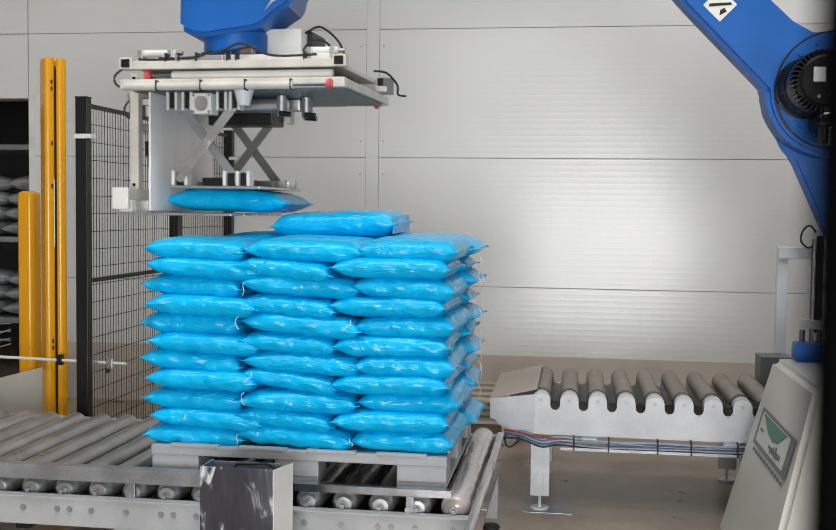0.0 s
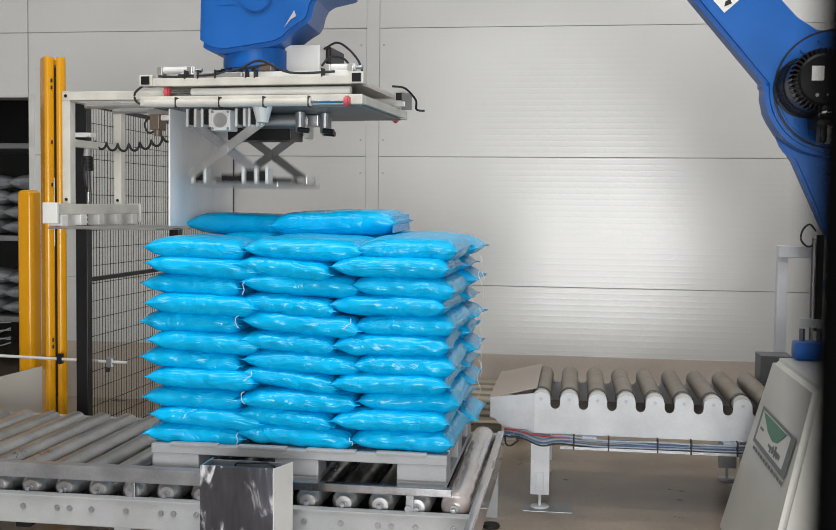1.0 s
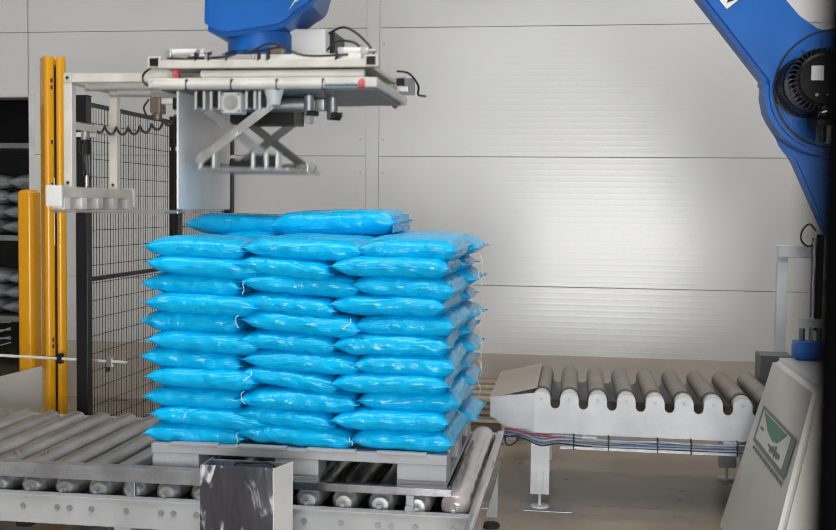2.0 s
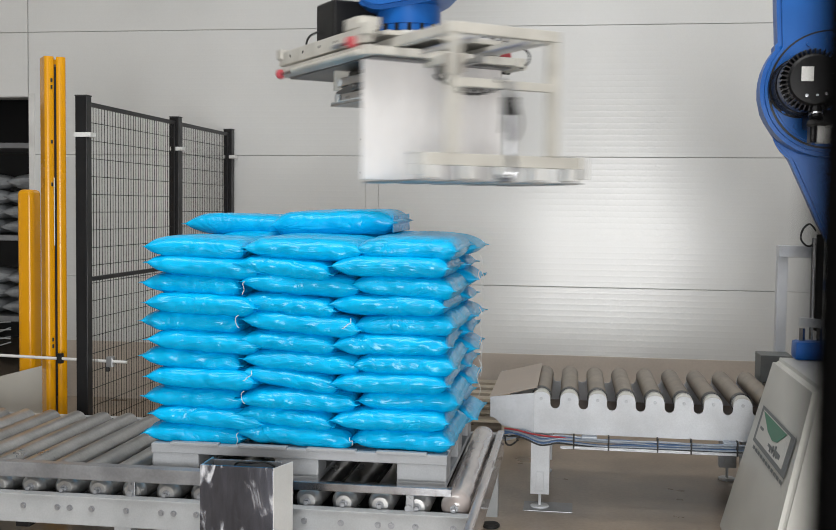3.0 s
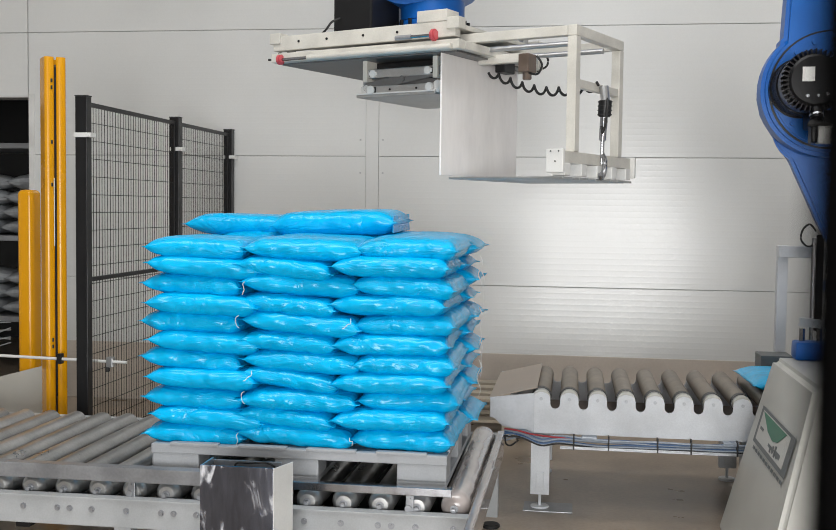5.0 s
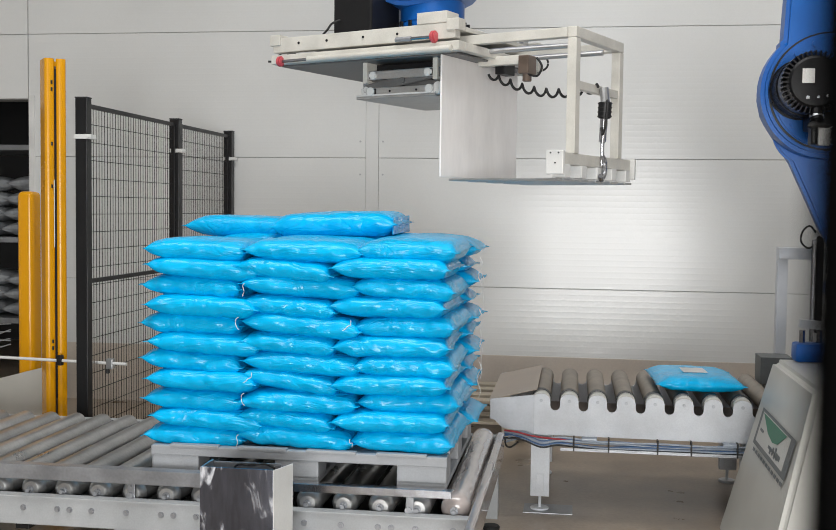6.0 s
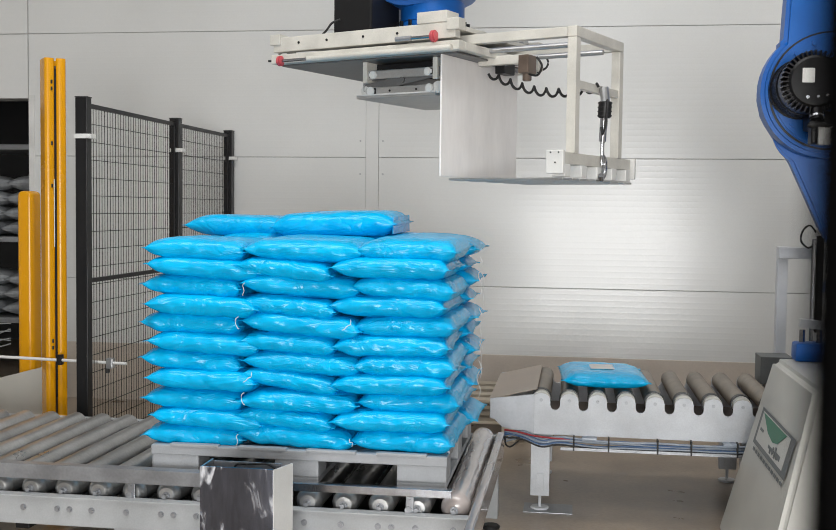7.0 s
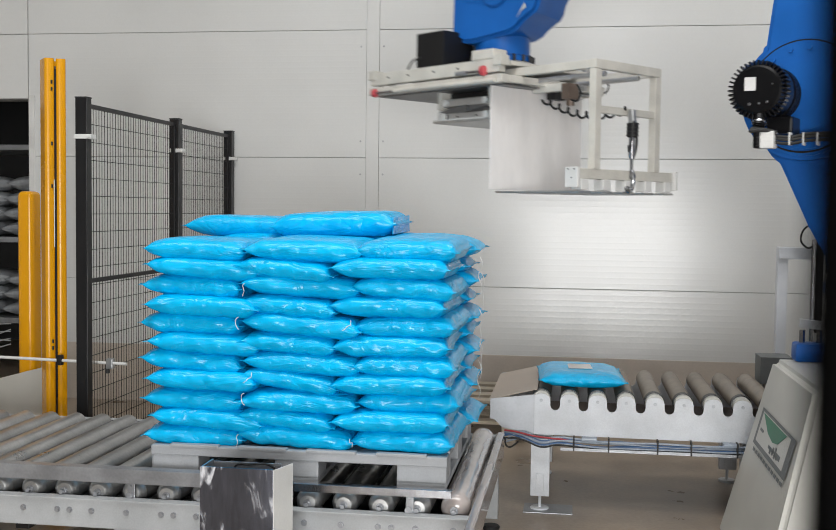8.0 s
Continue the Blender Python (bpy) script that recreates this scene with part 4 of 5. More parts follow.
cyl(wr, (0, 0, 0.02), (0, 0, 0.125), 0.15, 36, bevel=0.008)
cyl(wr, (0, 0, -0.01), (0, 0, 0.022), 0.158, 36, bevel=0.004)
cyl(wr, (-0.04, 0.165, 0.34), (-0.04, 0.185, 0.34), 0.075, 28, bevel=0.006)
WRIST = part("wrist", wr, M_BLUE, robot)
fb = bmesh.new()
cyl(fb, (0, 0, -0.004), (0, 0, 0.03), 0.009, 6)
fb_me = mesh_of("flange_bolt", fb, M_BLACK)
for k in range(18):
    share("flange_bolt", fb_me, WRIST, pose(0.168 * math.cos(k * math.pi / 9), 0.168 * math.sin(k * math.pi / 9), -0.006))
part("casting_window", prism(bmesh.new(), [(-0.17, 0.20), (-0.20, 0.235), (-0.225, 0.25), (-0.215, 0.275)], 0.171, 0.174), M_CONV, WRIST, "small grey opening in the casting")
part("casting_mark", B(0.05, 0.13, 0.171, 0.1735, 0.30, 0.335, 0.001), M_BLUE, WRIST)

# ---- gripper tool (origin on the flange; forks open towards -x) ----
grip = thing("bag_gripper", pose(-1.53, 4.85, 2.2), "ivory steel bag gripper with sliding forks and scissor press", "gripper")


FLX = 0.05


def gz(z):
    return z - 2.2


pl = bmesh.new()
box(pl, -0.30, 0.64, -0.30, 0.30, gz(2.125), gz(2.145), 0.003)
part("top_plate", pl, M_GRIP, grip)
ad = bmesh.new()
cyl(ad, (FLX, 0, gz(2.145)), (FLX, 0, gz(2.192)), 0.165, 32, bevel=0.003)
part("adapter_disc", ad, M_ALU, grip)
for s in (-1, 1):
    y = s * 0.385
    part("upper_rail", B(-0.31, 0.67, y - 0.022, y + 0.022, gz(2.115 if s < 0 else 2.083), gz(2.15), 0.004), M_GRIP, grip)
    part("lower_rail", B(-0.33, 0.68, y - 0.026, y + 0.026, gz(2.03), gz(2.072), 0.005), M_GRIP, grip)
    if s > 0:
        for x in (-0.02, 0.16, 0.36, 0.52):
            part("rail_bolt", C((x, y + 0.0215, gz(2.12)), (x, y + 0.025, gz(2.12)), 0.006, 8), M_BLACK, grip)
    y += 0.045 * (s > 0)
    rd = part("cylinder_tube", C((-0.10, y - 0.01 * s, gz(2.092)), (0.62 if s < 0 else -0.02, y - 0.01 * s, gz(2.092)), 0.017 if s < 0 else 0.011, 16, bevel=0.002), M_WHITE if s < 0 else M_RAIL, grip)
    part("piston_rod", C((-0.21, y - 0.01 * s, gz(2.092)), (-0.10, y - 0.01 * s, gz(2.092)), 0.007, 10), M_INOX, rd)
    part("buffer", C((-0.225, y - 0.01 * s, gz(2.092)), (-0.20, y - 0.01 * s, gz(2.092)), 0.026, 16, bevel=0.006), M_RED, rd, "round red buffer knob")
    y = s * 0.385
    yy = y + 0.035 * s
    rd = part("cylinder_tube", C((-0.30, yy, gz(2.04)), (0.46, yy, gz(2.04)), 0.018 if s < 0 else 0.013, 16, bevel=0.002), M_GRIP, grip)
    part("piston_rod", C((0.46, yy, gz(2.04)), (0.61, yy, gz(2.04)), 0.007, 10), M_INOX, rd)
    part("buffer", C((0.605, yy, gz(2.04)), (0.63, yy, gz(2.04)), 0.024, 16, bevel=0.006), M_RED, rd, "round red buffer knob")
    for x in (-0.30, 0.655):
        eb = part("end_block", B(x - 0.03, x + 0.03, y - 0.03, y + 0.03, gz(2.115), gz(2.165), 0.004), M_GRIP, grip)
        part("end_cap", B(x - 0.02, x + 0.02, y - 0.034, y - 0.03, gz(2.122), gz(2.158), 0.002), M_BLACK, eb)
    for x in (-0.15, 0.05, 0.25, 0.45) if s < 0 else ():
        part("cable_tie", B(x, x + 0.004, yy - 0.022, yy + 0.022, gz(2.018), gz(2.064)), M_RUB, grip)
# underside shade is in this plate's colour
part("bottom_plate", B(-0.29, 0.66, -0.355, 0.355, gz(2.024), gz(2.032), 0.002), M_UNDER, grip, "underside plate with its shade put into the colour")
part("end_beam", B(0.64, 0.68, -0.355, 0.355, gz(2.034), gz(2.07), 0.004), M_GRIP, grip)
part("end_beam", B(-0.33, -0.29, -0.355, 0.355, gz(2.034), gz(2.07), 0.004), M_GRIP, grip)
part("motor_cover", B(0.19, 0.36, 0.0, 0.096, gz(2.16), gz(2.345), 0.006), M_WHITE, grip, "white box cover on the drive motor")
part("valve_strip", B(-0.16, 0.62, -0.36, -0.26, gz(2.146), gz(2.178), 0.004), M_WHITE, grip)
part("drive_motor", B(0.17, 0.38, 0.098, 0.33, gz(2.16), gz(2.35), 0.01), M_BLACK, grip, "black boxed drive motor")
part("motor_bracket", B(0.15, 0.40, -0.01, 0.34, gz(2.146), gz(2.159), 0.002), M_ALU, grip)
part("motor_bracket", B(-0.27, -0.12, 0.31, 0.41, gz(2.15), gz(2.20), 0.004), M_GRIP, grip)
for k, pts in enumerate(([(-0.16, -0.38, 2.165), (-0.02, -0.4, 2.16), (0.12, -0.39, 2.185), (0.22, -0.39, 2.22), (0.36, -0.41, 2.165), (0.55, -0.38, 2.17)],
                         [(-0.25, -0.39, 2.16), (-0.1, -0.395, 2.155), (0.05, -0.39, 2.17), (0.26, -0.37, 2.21)],
                         [(0.365, 0.05, 2.33), (0.44, 0.0, 2.35), (0.52, -0.1, 2.31), (0.60, -0.2, 2.24), (0.65, -0.3, 2.17)],
                         [(0.365, 0.02, 2.25), (0.44, -0.1, 2.27), (0.55, -0.24, 2.24), (0.62, -0.35, 2.17)],
                         [(-0.30, -0.40, 2.13), (-0.35, -0.41, 2.09), (-0.345, -0.41, 2.05), (-0.30, -0.40, 2.03)],
                         [(0.68, 0.1, 2.16), (0.73, 0.15, 2.155), (0.76, 0.24, 2.11), (0.755, 0.28, 2.07), (0.79, 0.30, 2.065)],
                         [(0.34, 0.335, 2.22), (0.36, 0.37, 2.20), (0.38, 0.38, 2.17), (0.42, 0.36, 2.155)])):
    part("hose", tube(bmesh.new(), [(x, y, gz(z)) for x, y, z in pts], 0.0052, 7), M_RUB, grip)
for x0, x1 in ((-0.27, -0.10), (0.50, 0.63)):
    part("guide_cylinder", C((x0, -0.335, gz(2.192)), (x1, -0.335, gz(2.192)), 0.016, 14, bevel=0.002), M_WHITE, grip)
    for x in (x0 + 0.01, x1 - 0.02):
        part("cylinder_foot", B(x - 0.012, x + 0.012, -0.36, -0.31, gz(2.15), gz(2.205), 0.003), M_ALU, grip)
    part("fitting", C((x1, -0.335, gz(2.192)), (x1 + 0.03, -0.335, gz(2.192)), 0.009, 8), M_RAIL, grip)
for x in (-0.12, -0.06, 0.02, 0.16, 0.2, 0.5):
    part("cable_tie", B(x, x + 0.004, -0.415, -0.37, gz(2.145), gz(2.182)), M_RUB, grip)
part("fitting", B(0.20, 0.26, -0.36, -0.32, gz(2.18), gz(2.215), 0.006), M_BROWN, grip)
part("manifold", B(-0.08, 0.14, -0.40, -0.372, gz(2.151), gz(2.172), 0.003), M_ALU, grip)
part("sensor_plate", B(0.70, 0.75, 0.20, 0.21, gz(2.06), gz(2.14), 0.002), M_UNDER, grip)
part("sensor_arm", B(0.66, 0.72, 0.19, 0.22, gz(2.075), gz(2.10), 0.003), M_ALU, grip)
# stripper sheet that holds the bag back
part("stripper_sheet", B(-0.225, -0.217, -0.345, 0.37, gz(1.505), gz(2.024), 0.002), M_SHEET, grip, "scuffed white upright stripper sheet")
# upper scissor blocks
for x in (-0.13, -0.06, 0.10, 0.16):
    for y in (-0.30,):
        for d in (-0.02, 0.018):
            part("lug", B(x + d, x + d + 0.012, y - 0.03, y + 0.03, gz(1.945), gz(2.024), 0.003), M_WHITE, grip)
part("upper_channel", B(-0.14, 0.22, 0.245, 0.295, gz(1.945), gz(1.985), 0.004), M_ALU, grip, "aluminium channel with end rollers")
for x in (-0.15, 0.22):
    part("hanger", B(x - 0.012, x + 0.012, 0.225, 0.305, gz(1.93), gz(2.024), 0.003), M_GRIP, grip)
for x in (-0.11, 0.18):
    part("channel_roller", C((x, 0.235, gz(1.965)), (x, 0.306, gz(1.965)), 0.018, 14, bevel=0.003), M_WHITE, grip)
fan = part("fan_box", B(-0.015, 0.075, -0.37, -0.28, gz(1.925), gz(2.015), 0.006), M_WHITE, grip, "white square fan housing")
for x, z in ((-0.006, 1.934), (0.066, 1.934), (-0.006, 2.006), (0.066, 2.006)):
    part("fan_bolt", C((x, -0.374, gz(z)), (x, -0.37, gz(z)), 0.006, 8), M_RAIL, fan)
for x in (-0.125, 0.185):
    part("channel_socket", B(x - 0.016, x + 0.016, 0.296, 0.299, gz(1.951), gz(1.979), 0.002), M_BLACK, grip)
    part("socket_plate", B(x - 0.007, x + 0.007, 0.2995, 0.302, gz(1.956), gz(1.974), 0.001), M_WHITE, grip)
part("fan_ring", C((0.03, -0.373, gz(1.97)), (0.03, -0.3705, gz(1.97)), 0.032, 24), M_ALU, fan)
part("press_motor", C((0.02, -0.1, gz(1.985)), (0.33, -0.1, gz(1.985)), 0.032, 20, bevel=0.006), M_ALU, grip)
for x in (-0.125, -0.055, 0.105, 0.165):
    part("lug_block", B(x - 0.011, x + 0.011, -0.325, -0.27, gz(1.955), gz(2.02), 0.002), M_BLACK, grip)
# added black block that fills in the shaded gap between the channels
part("shade_block", B(-0.12, 0.20, 0.07, 0.24, gz(1.912), gz(2.02), 0.006), M_BLACK, grip, "added black block for the shade between the channels")
part("cross_profile", B(-0.16, 0.36, -0.02, 0.06, gz(1.97), gz(2.02), 0.004), M_ALU, grip)
for x, y in ((0.33, -0.18), (0.42, -0.1), (0.38, 0.05)):
    part("valve", C((x, y, gz(1.93)), (x, y, gz(2.02)), 0.022, 14, bevel=0.003), M_RAIL, grip)
    part("valve_tip", C((x, y - 0.03, gz(1.94)), (x + 0.05, y - 0.03, gz(1.935)), 0.012, 10), M_BLACK, grip)
part("funnel", cyl(bmesh.new(), (0.22, -0.36, gz(1.96)), (0.22, -0.36, gz(2.03)), 0.025, 12, 0.045), M_WHITE, grip)

# press plate, keyed up and down; origin on its underside
PRESS = part("press_plate", B(-0.15, 0.27, -0.30, 0.30, 0.0, 0.012, 0.003), M_ALU, grip, "aluminium press plate under the scissors")
for x in (-0.14, -0.08, 0.10, 0.16, 0.21):
    part("press_lug", B(x, x + 0.014, -0.30, -0.24, 0.013, 0.078, 0.003), M_WHITE, PRESS)
for x in (-0.125, 0.115, 0.175):
    part("lug_block", B(x, x + 0.034, -0.28, -0.25, 0.014, 0.07, 0.002), M_BLACK, PRESS)
part("lower_channel", B(-0.14, 0.22, 0.245, 0.295, 0.013, 0.05, 0.004), M_ALU, PRESS, "aluminium channel with end rollers")
for x in (-0.12, 0.19):
    part("channel_roller", C((x, 0.235, 0.032), (x, 0.308, 0.032), 0.02, 14, bevel=0.003), M_WHITE, PRESS)
for x in (-0.12, 0.18):
    part("channel_socket", B(x - 0.016, x + 0.016, 0.296, 0.299, 0.018, 0.046, 0.002), M_BLACK, PRESS)
    part("socket_plate", B(x - 0.007, x + 0.007, 0.2995, 0.302, 0.023, 0.041, 0.001), M_WHITE, PRESS)
for x in (-0.155, 0.225):
    part("end_wheel", C((x, 0.25, 0.036), (x, 0.292, 0.036), 0.027, 20, bevel=0.005), M_WHITE, PRESS)
for x in (-0.05, 0.09):
    part("channel_bolt", C((x, 0.294, 0.031), (x, 0.298, 0.031), 0.005, 8), M_BLACK, PRESS)
part("plate_lip", B(-0.15, 0.27, 0.288, 0.30, 0.0125, 0.02, 0.002), M_WHITE, PRESS)
part("press_bar", B(-0.02, 0.08, -0.24, 0.2, 0.013, 0.05, 0.004), M_BLACK, PRESS)
part("press_rib", B(-0.14, 0.235, -0.02, 0.02, 0.0125, 0.035, 0.004), M_UNDER, PRESS)
# scissor links, keyed with the plate
LINK = 0.40
LINKS = []
for y in (-0.285, 0.275):
    for x0 in (0.005,):
        for s in (-1, 1):
            lk = bmesh.new()
            yy = y + 0.012 * s
            prism(lk, [(-LINK / 2, -0.02), (LINK / 2, -0.02), (LINK / 2 + 0.014, -0.012), (LINK / 2 + 0.018, 0), (LINK / 2 + 0.014, 0.012), (LINK / 2, 0.02), (-LINK / 2, 0.02), (-LINK / 2 - 0.014, 0.012), (-LINK / 2 - 0.018, 0), (-LINK / 2 - 0.014, -0.012)], -0.005, 0.005, bevel=0.002)
            cyl(lk, (0, -0.014, 0), (0, 0.014, 0), 0.014, 12)
            LINKS.append((part("scissor_link", lk, (M_RAIL if s > 0 else M_ALU) if y < 0 else M_UNDER, grip), x0 + 0.02, yy, s))

# fork carriage, keyed along x; built in its open place
CAR = part("fork_carriage", B(-0.795, -0.755, -0.262, 0.262, gz(2.072), gz(2.116), 0.004), M_GRIP, grip, "ivory sliding fork carriage frame")
for s in (-1, 1):
    y = s * 0.24
    part("slide_bar", B(-0.754, 0.02, y - 0.022, y + 0.022, gz(2.074), gz(2.114), 0.003), M_GRIP, CAR)
    part("upright", B(-0.795, -0.755, y - 0.022, y + 0.022, gz(1.60), gz(2.071), 0.003), M_GRIP, CAR)
    for z in (2.095, 1.62):
        part("bolt", C((-0.775, y - 0.026, gz(z)), (-0.775, y - 0.0215, gz(z)), 0.008, 6), M_BLACK, CAR)
    part("slide_rod", C((-0.75, y * 0.55, gz(2.06)), (-0.2, y * 0.55, gz(2.06)), 0.012, 12), M_ALU, CAR)
part("cross_bar", B(-0.79, -0.76, -0.217, 0.217, gz(1.865), gz(1.90), 0.003), M_GRIP, CAR)
part("fork_beam", B(-0.79, -0.745, -0.385, 0.385, gz(1.552), gz(1.60), 0.003), M_GRIP, CAR)
part("end_cheek", B(-0.81, -0.735, -0.405, -0.386, gz(1.51), gz(1.605), 0.004), M_WHITE, CAR)
part("end_cheek", B(-0.81, -0.735, 0.386, 0.405, gz(1.51), gz(1.605), 0.004), M_WHITE, CAR)
for k in range(5):
    y = -0.335 + k * 0.1675
    part("fork_block", B(-0.80, -0.74, y - 0.028, y + 0.028, gz(1.499), gz(1.5515), 0.005), M_WHITE, CAR)
    part("fork", B(-0.80, -0.27, y - 0.045, y + 0.045, gz(1.486), gz(1.496), 0.003), M_ALU, CAR, "flat aluminium fork blade")
pc = part("air_cylinder", C((-0.80, -0.02, gz(1.66)), (-0.815, 0.0, gz(1.80)), 0.016, 16, bevel=0.003), M_INOX, CAR)
part("piston_rod", C((-0.80, -0.02, gz(1.56)), (-0.80, -0.02, gz(1.66)), 0.009, 10), M_INOX, pc)
part("black_sleeve", C((-0.812, -0.005, gz(1.76)), (-0.818, 0.0, gz(1.83)), 0.028, 16, bevel=0.004), M_BLACK, pc)
part("rod_end", C((-0.818, 0.0, gz(1.83)), (-0.81, 0.0, gz(1.89)), 0.02, 12), M_STEEL, pc)
part("hose", tube(bmesh.new(), [(-0.81, -0.03, gz(1.81)), (-0.80, -0.06, gz(1.75)), (-0.795, -0.06, gz(1.70)), (-0.80, -0.035, gz(1.66))], 0.006, 7), M_RUB, pc)
part("hook", tube(bmesh.new(), [(-0.80, -0.02, gz(1.60)), (-0.812, -0.02, gz(1.575)), (-0.812, -0.018, gz(1.53)), (-0.806, -0.01, gz(1.505)), (-0.815, 0.02, gz(1.50)), (-0.82, 0.04, gz(1.515))], 0.012, 10), M_INOX, pc, "bright bent steel hook")
part("hose", tube(bmesh.new(), [(-0.825, 0.0, gz(1.85)), (-0.84, 0.03, gz(1.80)), (-0.835, 0.035, gz(1.73)), (-0.82, 0.03, gz(1.69)), (-0.81, 0.02, gz(1.72))], 0.005, 7), M_RUB, pc)
for k in range(4):
    part("sleeve_coil", C((-0.814 - 0.0005 * k, -0.004, gz(1.765 + 0.018 * k)), (-0.814 - 0.0005 * k, -0.004, gz(1.775 + 0.018 * k)), 0.031, 16, bevel=0.003), M_RUB, pc)
part("actuator_bar", B(-0.46, -0.24, 0.04, 0.08, gz(2.005), gz(2.045), 0.004), M_GRIP, grip)
part("actuator_bar", B(-0.44, -0.24, -0.12, -0.09, gz(2.02), gz(2.045), 0.003), M_ALU, grip)
part("valve_stem", C((-0.47, 0.05, gz(1.93)), (-0.47, 0.05, gz(1.97)), 0.02, 12, bevel=0.003), M_BROWN, grip)
part("hose", tube(bmesh.new(), [(-0.48, 0.06, gz(1.96)), (-0.53, 0.07, gz(1.95)), (-0.55, 0.07, gz(1.99)), (-0.52, 0.06, gz(2.03))], 0.005, 7), M_RUB, grip)
for x, z in ((-0.775, 1.555), (-0.79, 1.595), (-0.755, 1.595)):
    part("bolt", C((x, 0.405, gz(z)), (x, 0.4085, gz(z)), 0.0032, 8), M_BLACK, CAR)
pts = []
for k in range(73):
    a = k / 72
    r = 0.017
    pts.append((-0.80 + 0.53 * a, 0.02 + r * math.cos(k * math.pi / 4), gz(1.89 + 0.085 * a - 0.05 * math.sin(math.pi * a)) + r * math.sin(k * math.pi / 4)))
# four turns' lengths that close up like a spring when the carriage runs in
COIL = [part("coiled_hose", tube(bmesh.new(), pts[18 * k:18 * k + 19], 0.0062, 6), M_RUB, grip) for k in range(4)]
part("sensor", B(-0.36, -0.31, -0.05, 0.05, gz(1.97), gz(2.03), 0.005), M_BLACK, grip)
part("sensor_stay", B(-0.50, -0.45, 0.02, 0.10, gz(1.96), gz(2.04), 0.005), M_BROWN, grip, "brownish metal valve block")

# ---- machine frame behind the infeed conveyor ----
mf = thing("machine_frame", pose(1.24, 6.65, 0), "grey square-tube machine frame with slim rods", "frame")
part("upright", B(-0.03, 0.03, -0.03, 0.03, 0, 1.40, 0.004), M_BEAM, mf)
part("upright", B(0.62, 0.68, -0.03, 0.03, 0, 1.40, 0.004), M_BEAM, mf)
part("top_bar", B(-0.03, 0.68, -0.06, -0.031, 1.33, 1.40, 0.004), M_BEAM, mf)
part("lower_bar", B(-0.02, 0.62, -0.2, -0.15, 0.90, 0.95, 0.004, m=pose(0, 0, 0.04, 0, 6, 0)), M_BEAM, mf)
part("guide_rod", C((0.155, -0.12, 0.85), (0.155, -0.12, 1.45), 0.012, 12), M_INOX, mf)
part("air_cylinder", C((0.195, -0.1, 0.9), (0.195, -0.1, 1.47), 0.022, 14, bevel=0.003), M_BLACK, mf)
part("cylinder_head", B(0.17, 0.225, -0.13, -0.07, 1.47, 1.51, 0.004), M_WHITE, mf)
part("hose", tube(bmesh.new(), [(0.17, -0.1, 1.49), (0.13, -0.12, 1.53), (0.09, -0.13, 1.50), (0.08, -0.13, 1.44), (0.12, -0.13, 1.40), (0.16, -0.12, 1.42)], 0.006, 7), M_RUB, mf)
part("guard_box", B(-0.15, 0.03, -0.26, -0.06, 0.605, 0.765, 0.004), M_GREY, mf, "dark grey sheet metal box")
part("box_stay", B(-0.02, 0.02, -0.058, -0.031, 0.62, 0.70, 0.003), M_GREY, mf)

# ---- dark frame edge close to the camera ----
dz = thing("viewing_port_frame", pose(0.0, 0.0, 0), "black frame edge close before the lens", "frame")
part("edge", B(0.0586, 0.30, 0.15, 0.162, 0, 2.6, 0.002, m=pose(0, 0, 0, 0, 0, 8.3)), M_DARK, dz)
part("rubber_seal", B(0.0587, 0.0593, 0.1455, 0.1495, 0, 2.6, m=pose(0, 0, 0, 0, 0, 8.3)), M_DARK, dz)


# ---- movement ----
def mixrows(rows, t):
    """Values between rows of (t, values...), eased."""
    if t <= rows[0][0]:
        return rows[0][1:]
    for a, b in zip(rows, rows[1:]):
        if t <= b[0]:
            k = (t - a[0]) / (b[0] - a[0])
            return tuple(p + (q - p) * k for p, q in zip(a[1:], b[1:]))
    return rows[-1][1:]


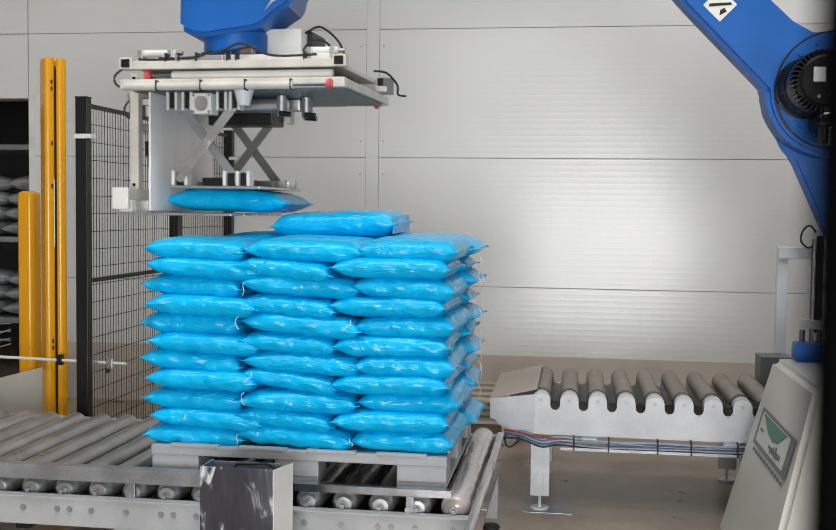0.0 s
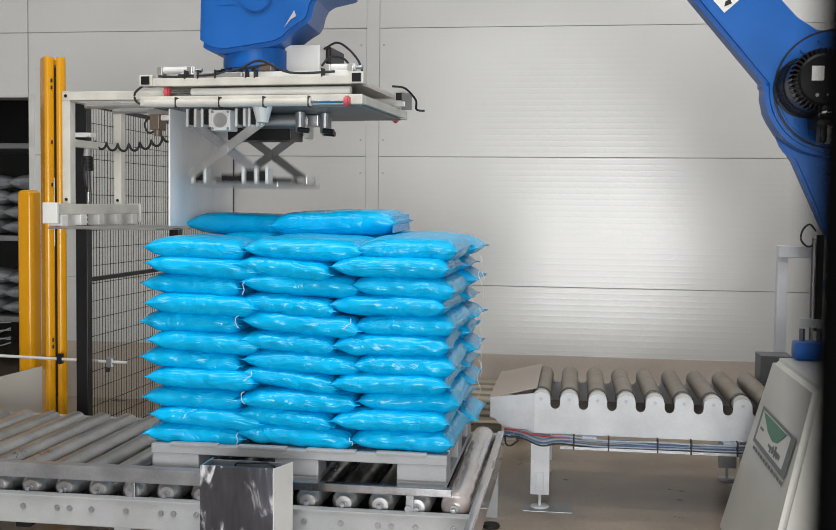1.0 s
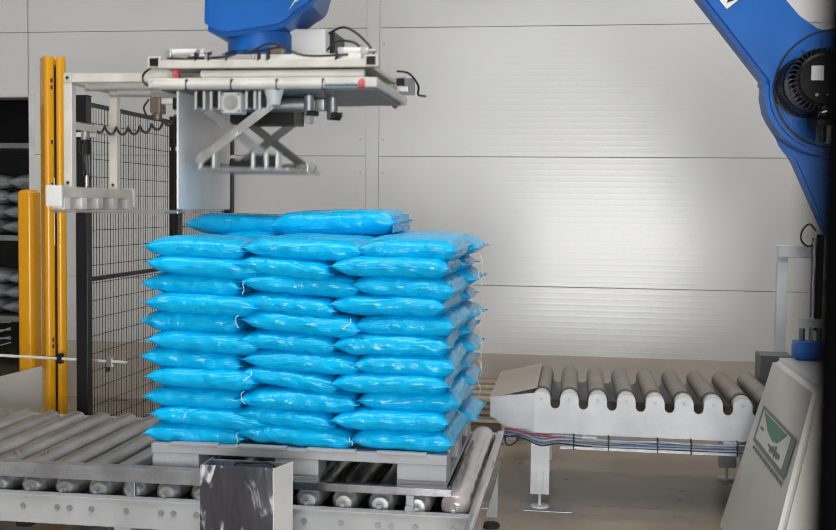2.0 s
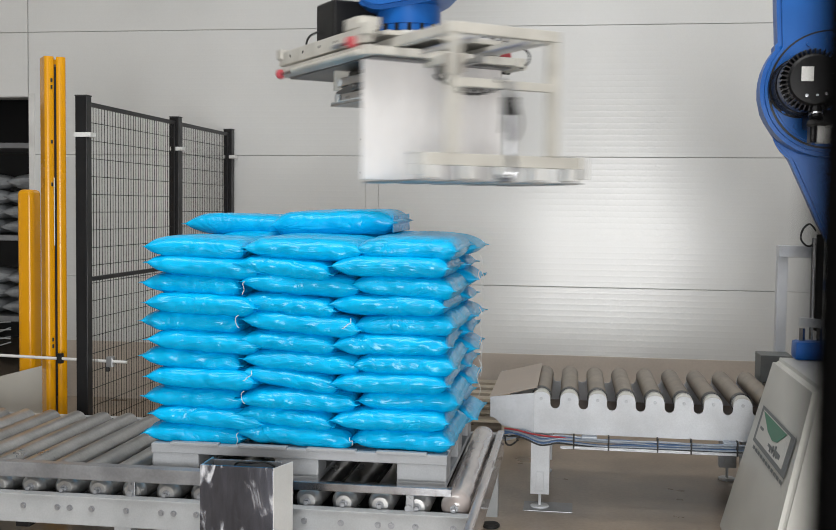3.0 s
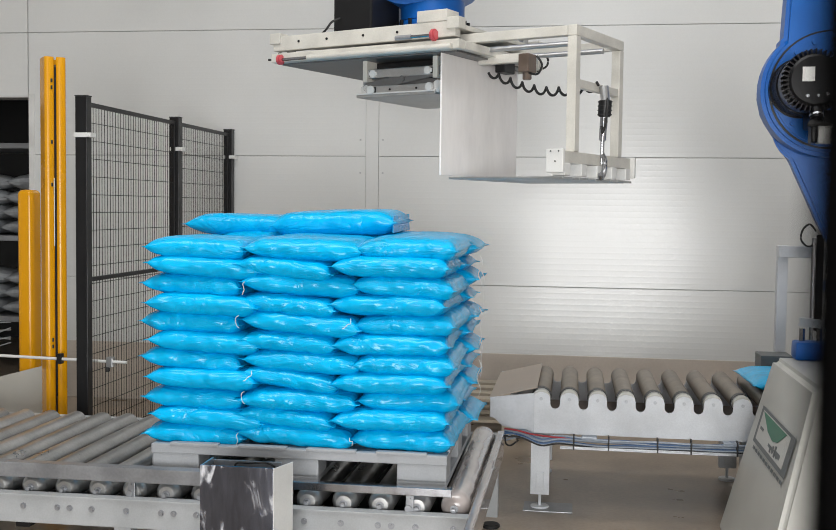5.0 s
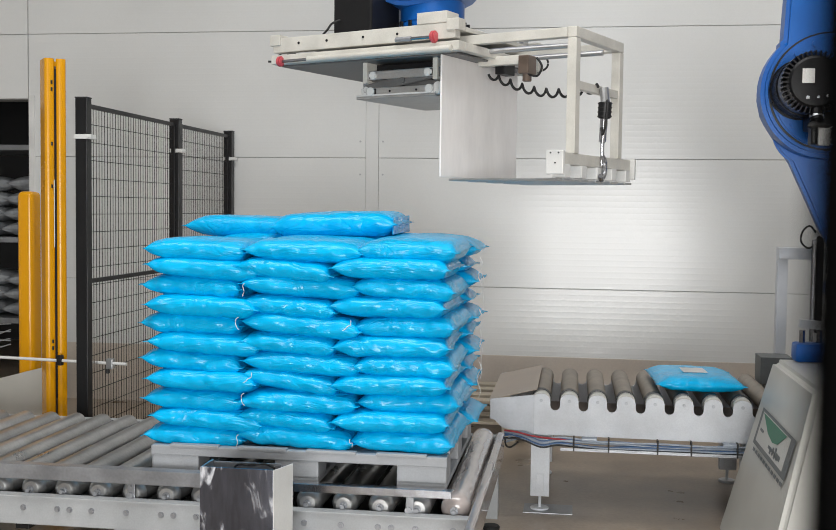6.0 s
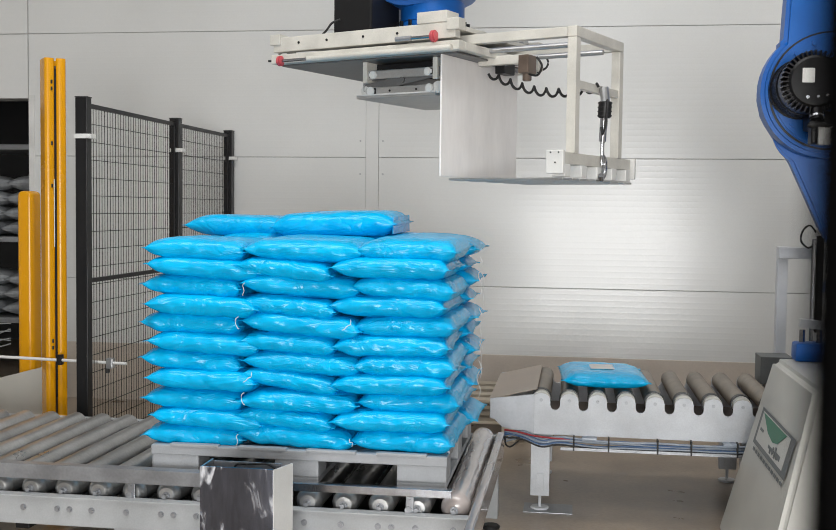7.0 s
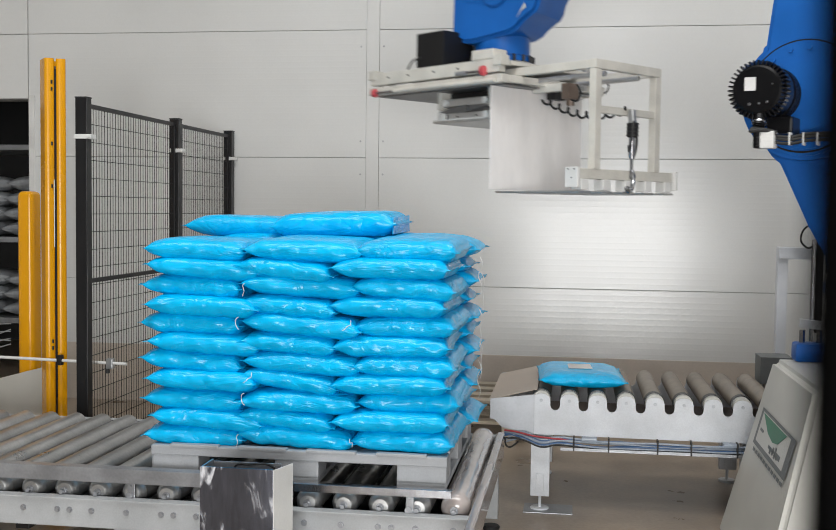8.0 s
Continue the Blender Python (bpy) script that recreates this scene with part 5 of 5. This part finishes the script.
def motions():
    # tool: seconds, x, y, height above its low place, turn
    tool = [(0.0, -1.612, 4.815, 0.074, -3.0), (0.1, -1.575, 4.83, 0.052, -4.2), (0.2, -1.55, 4.84, 0.028, -4.3), (0.3, -1.535, 4.848, 0.010, -4.3), (0.4, -1.53, 4.85, 0.002, -4.3), (0.5, -1.53, 4.85, 0.0, -4.3),
            (1.75, -1.53, 4.85, 0.0, -4.3), (1.9, -1.525, 4.85, 0.03, -4.0), (2.1, -1.50, 4.86, 0.12, 4.0), (2.3, -1.43, 4.89, 0.19, 18.0), (2.5, -1.28, 4.94, 0.21, 45.0), (2.7, -1.10, 4.97, 0.205, 74.0), (2.8, -0.99, 4.985, 0.20, 88.0),
            (2.9, -0.86, 4.975, 0.207, 103.0), (3.0, -0.758, 4.97, 0.216, 127.0), (3.1, -0.672, 4.972, 0.236, 145.0), (3.2, -0.637, 4.975, 0.237, 153.5), (3.3, -0.629, 4.976, 0.237, 156.0), (3.4, -0.628, 4.976, 0.237, 156.4),
            (7.4, -0.628, 4.976, 0.237, 156.4), (7.5, -0.626, 4.985, 0.237, 156.2), (7.6, -0.615, 5.04, 0.235, 155.0), (7.7, -0.594, 5.15, 0.230, 152.3), (7.8, -0.540, 5.36, 0.226, 147.6), (7.9, -0.455, 5.575, 0.213, 144.0), (8.0, -0.364, 5.80, 0.200, 141.0)]
    fork = [(0.0, 0.44), (0.3, 0.42), (0.4, 0.39), (0.5, 0.30), (0.6, 0.12), (0.7, 0.012), (0.75, 0.0), (8.0, 0.0)]
    press = [(0.0, 1.605), (0.3, 1.60), (0.4, 1.605), (0.5, 1.65), (0.6, 1.745), (0.7, 1.81), (0.8, 1.825), (0.88, 1.825), (0.95, 1.76), (1.0, 1.69), (1.1, 1.60), (1.2, 1.567), (1.3, 1.562), (1.7, 1.562), (1.9, 1.62), (2.1, 1.74), (2.3, 1.83), (2.5, 1.86), (8.0, 1.86)]
    times = sorted({round(k * 0.1, 2) for k in range(81)} | {0.65, 0.75})
    g_rows, f_rows, p_rows, s_rows, a_rows, e_rows, w_rows, b_rows = [], [], [], [], [], [], [], []
    l_rows = [[] for _ in LINKS]
    for t in times:
        x, y, z, turn = mixrows(tool, t)
        g_rows.append((t, pose(x, y, 2.2 + z, 0, 0, turn)))
        f_rows.append((t, pose(mixrows(fork, t)[0], 0, 0)))
        pz = mixrows(press, t)[0]
        p_rows.append((t, pose(0, 0, gz(pz))))
        # scissors between the upper lugs and the plate
        top, low = 1.965, pz + 0.045
        rise = math.degrees(math.asin(min(1, (top - low) / LINK)))
        for rows, (ob, lx, ly, s) in zip(l_rows, LINKS):
            rows.append((t, pose(lx, ly, gz((top + low) / 2), 0, s * rise, 0)))
        # robot joints from the flange's place
        dx, dy = x + FLX * math.cos(radians(turn)) - RX, y + FLX * math.sin(radians(turn)) - RY
        turn_r = math.degrees(math.atan2(dy, dx)) % 360
        reach, high = math.hypot(dx, dy) - 0.15 - J2F, 2.2 + z + 0.40 - J2Z
        d = math.hypot(reach, high)
        lift = math.atan2(high, reach) + math.acos((L1 * L1 + d * d - L2 * L2) / (2 * L1 * d))
        ex, ez = L1 * math.cos(lift), L1 * math.sin(lift)
        fore = math.atan2(high - ez, reach - ex)
        spin = pose(0, 0, 0, 0, 0, turn_r)
        s_rows.append((t, spin))
        a_rows.append((t, spin @ pose(J2F, 0, J2Z - RZ, 0, -math.degrees(lift), 0)))
        e_rows.append((t, spin @ pose(J2F + ex, 0, J2Z - RZ + ez, 0, -math.degrees(fore), 0)))
        w_rows.append((t, pose(dx, dy, 2.2 + z - RZ, 0, 0, turn_r)))
        # the bag that is set down
        fall = mixrows([(0.0, 0.0), (0.5, 0.0), (0.6, 0.012), (0.65, 0.03), (0.7, 0.04), (1.05, 0.04), (1.2, 0.044), (8.0, 0.044)], t)[0]
        u = min(t, 0.5)
        bx, by, bz, bt = mixrows(tool, u)
        b_rows.append((t, pose(bx + 0.060, by + 0.03, 1.505 + 0.050 + bz - fall, 0, 1.5, bt)))
    walk(grip, g_rows)
    walk(CAR, f_rows)
    for k, ob in enumerate(COIL):
        walk(ob, [(t, pose(mixrows(fork, t)[0] * (1 - k / 3), 0, 0)) for t in times])
    walk(PRESS, p_rows)
    for rows, (ob, *_) in zip(l_rows, LINKS):
        walk(ob, rows)
    walk(SW_OB, s_rows)
    walk(ARM, a_rows)
    walk(FORE, e_rows)
    walk(WRIST, w_rows)
    walk(DROP_BAG, b_rows)
    feed_rows = [(k * 0.5, 0.42 + (6.5 - k * 0.5) * 0.5) for k in range(14)] + [(6.75, 0.295), (7.0, 0.172), (7.1, 0.125), (7.2, 0.085), (7.3, 0.06), (7.4, 0.05), (8.0, 0.05)]
    walk(FEED_BAG, [(t, pose(x, 6.02, 0.686, 0, 0, 3)) for t, x in feed_rows])


motions()
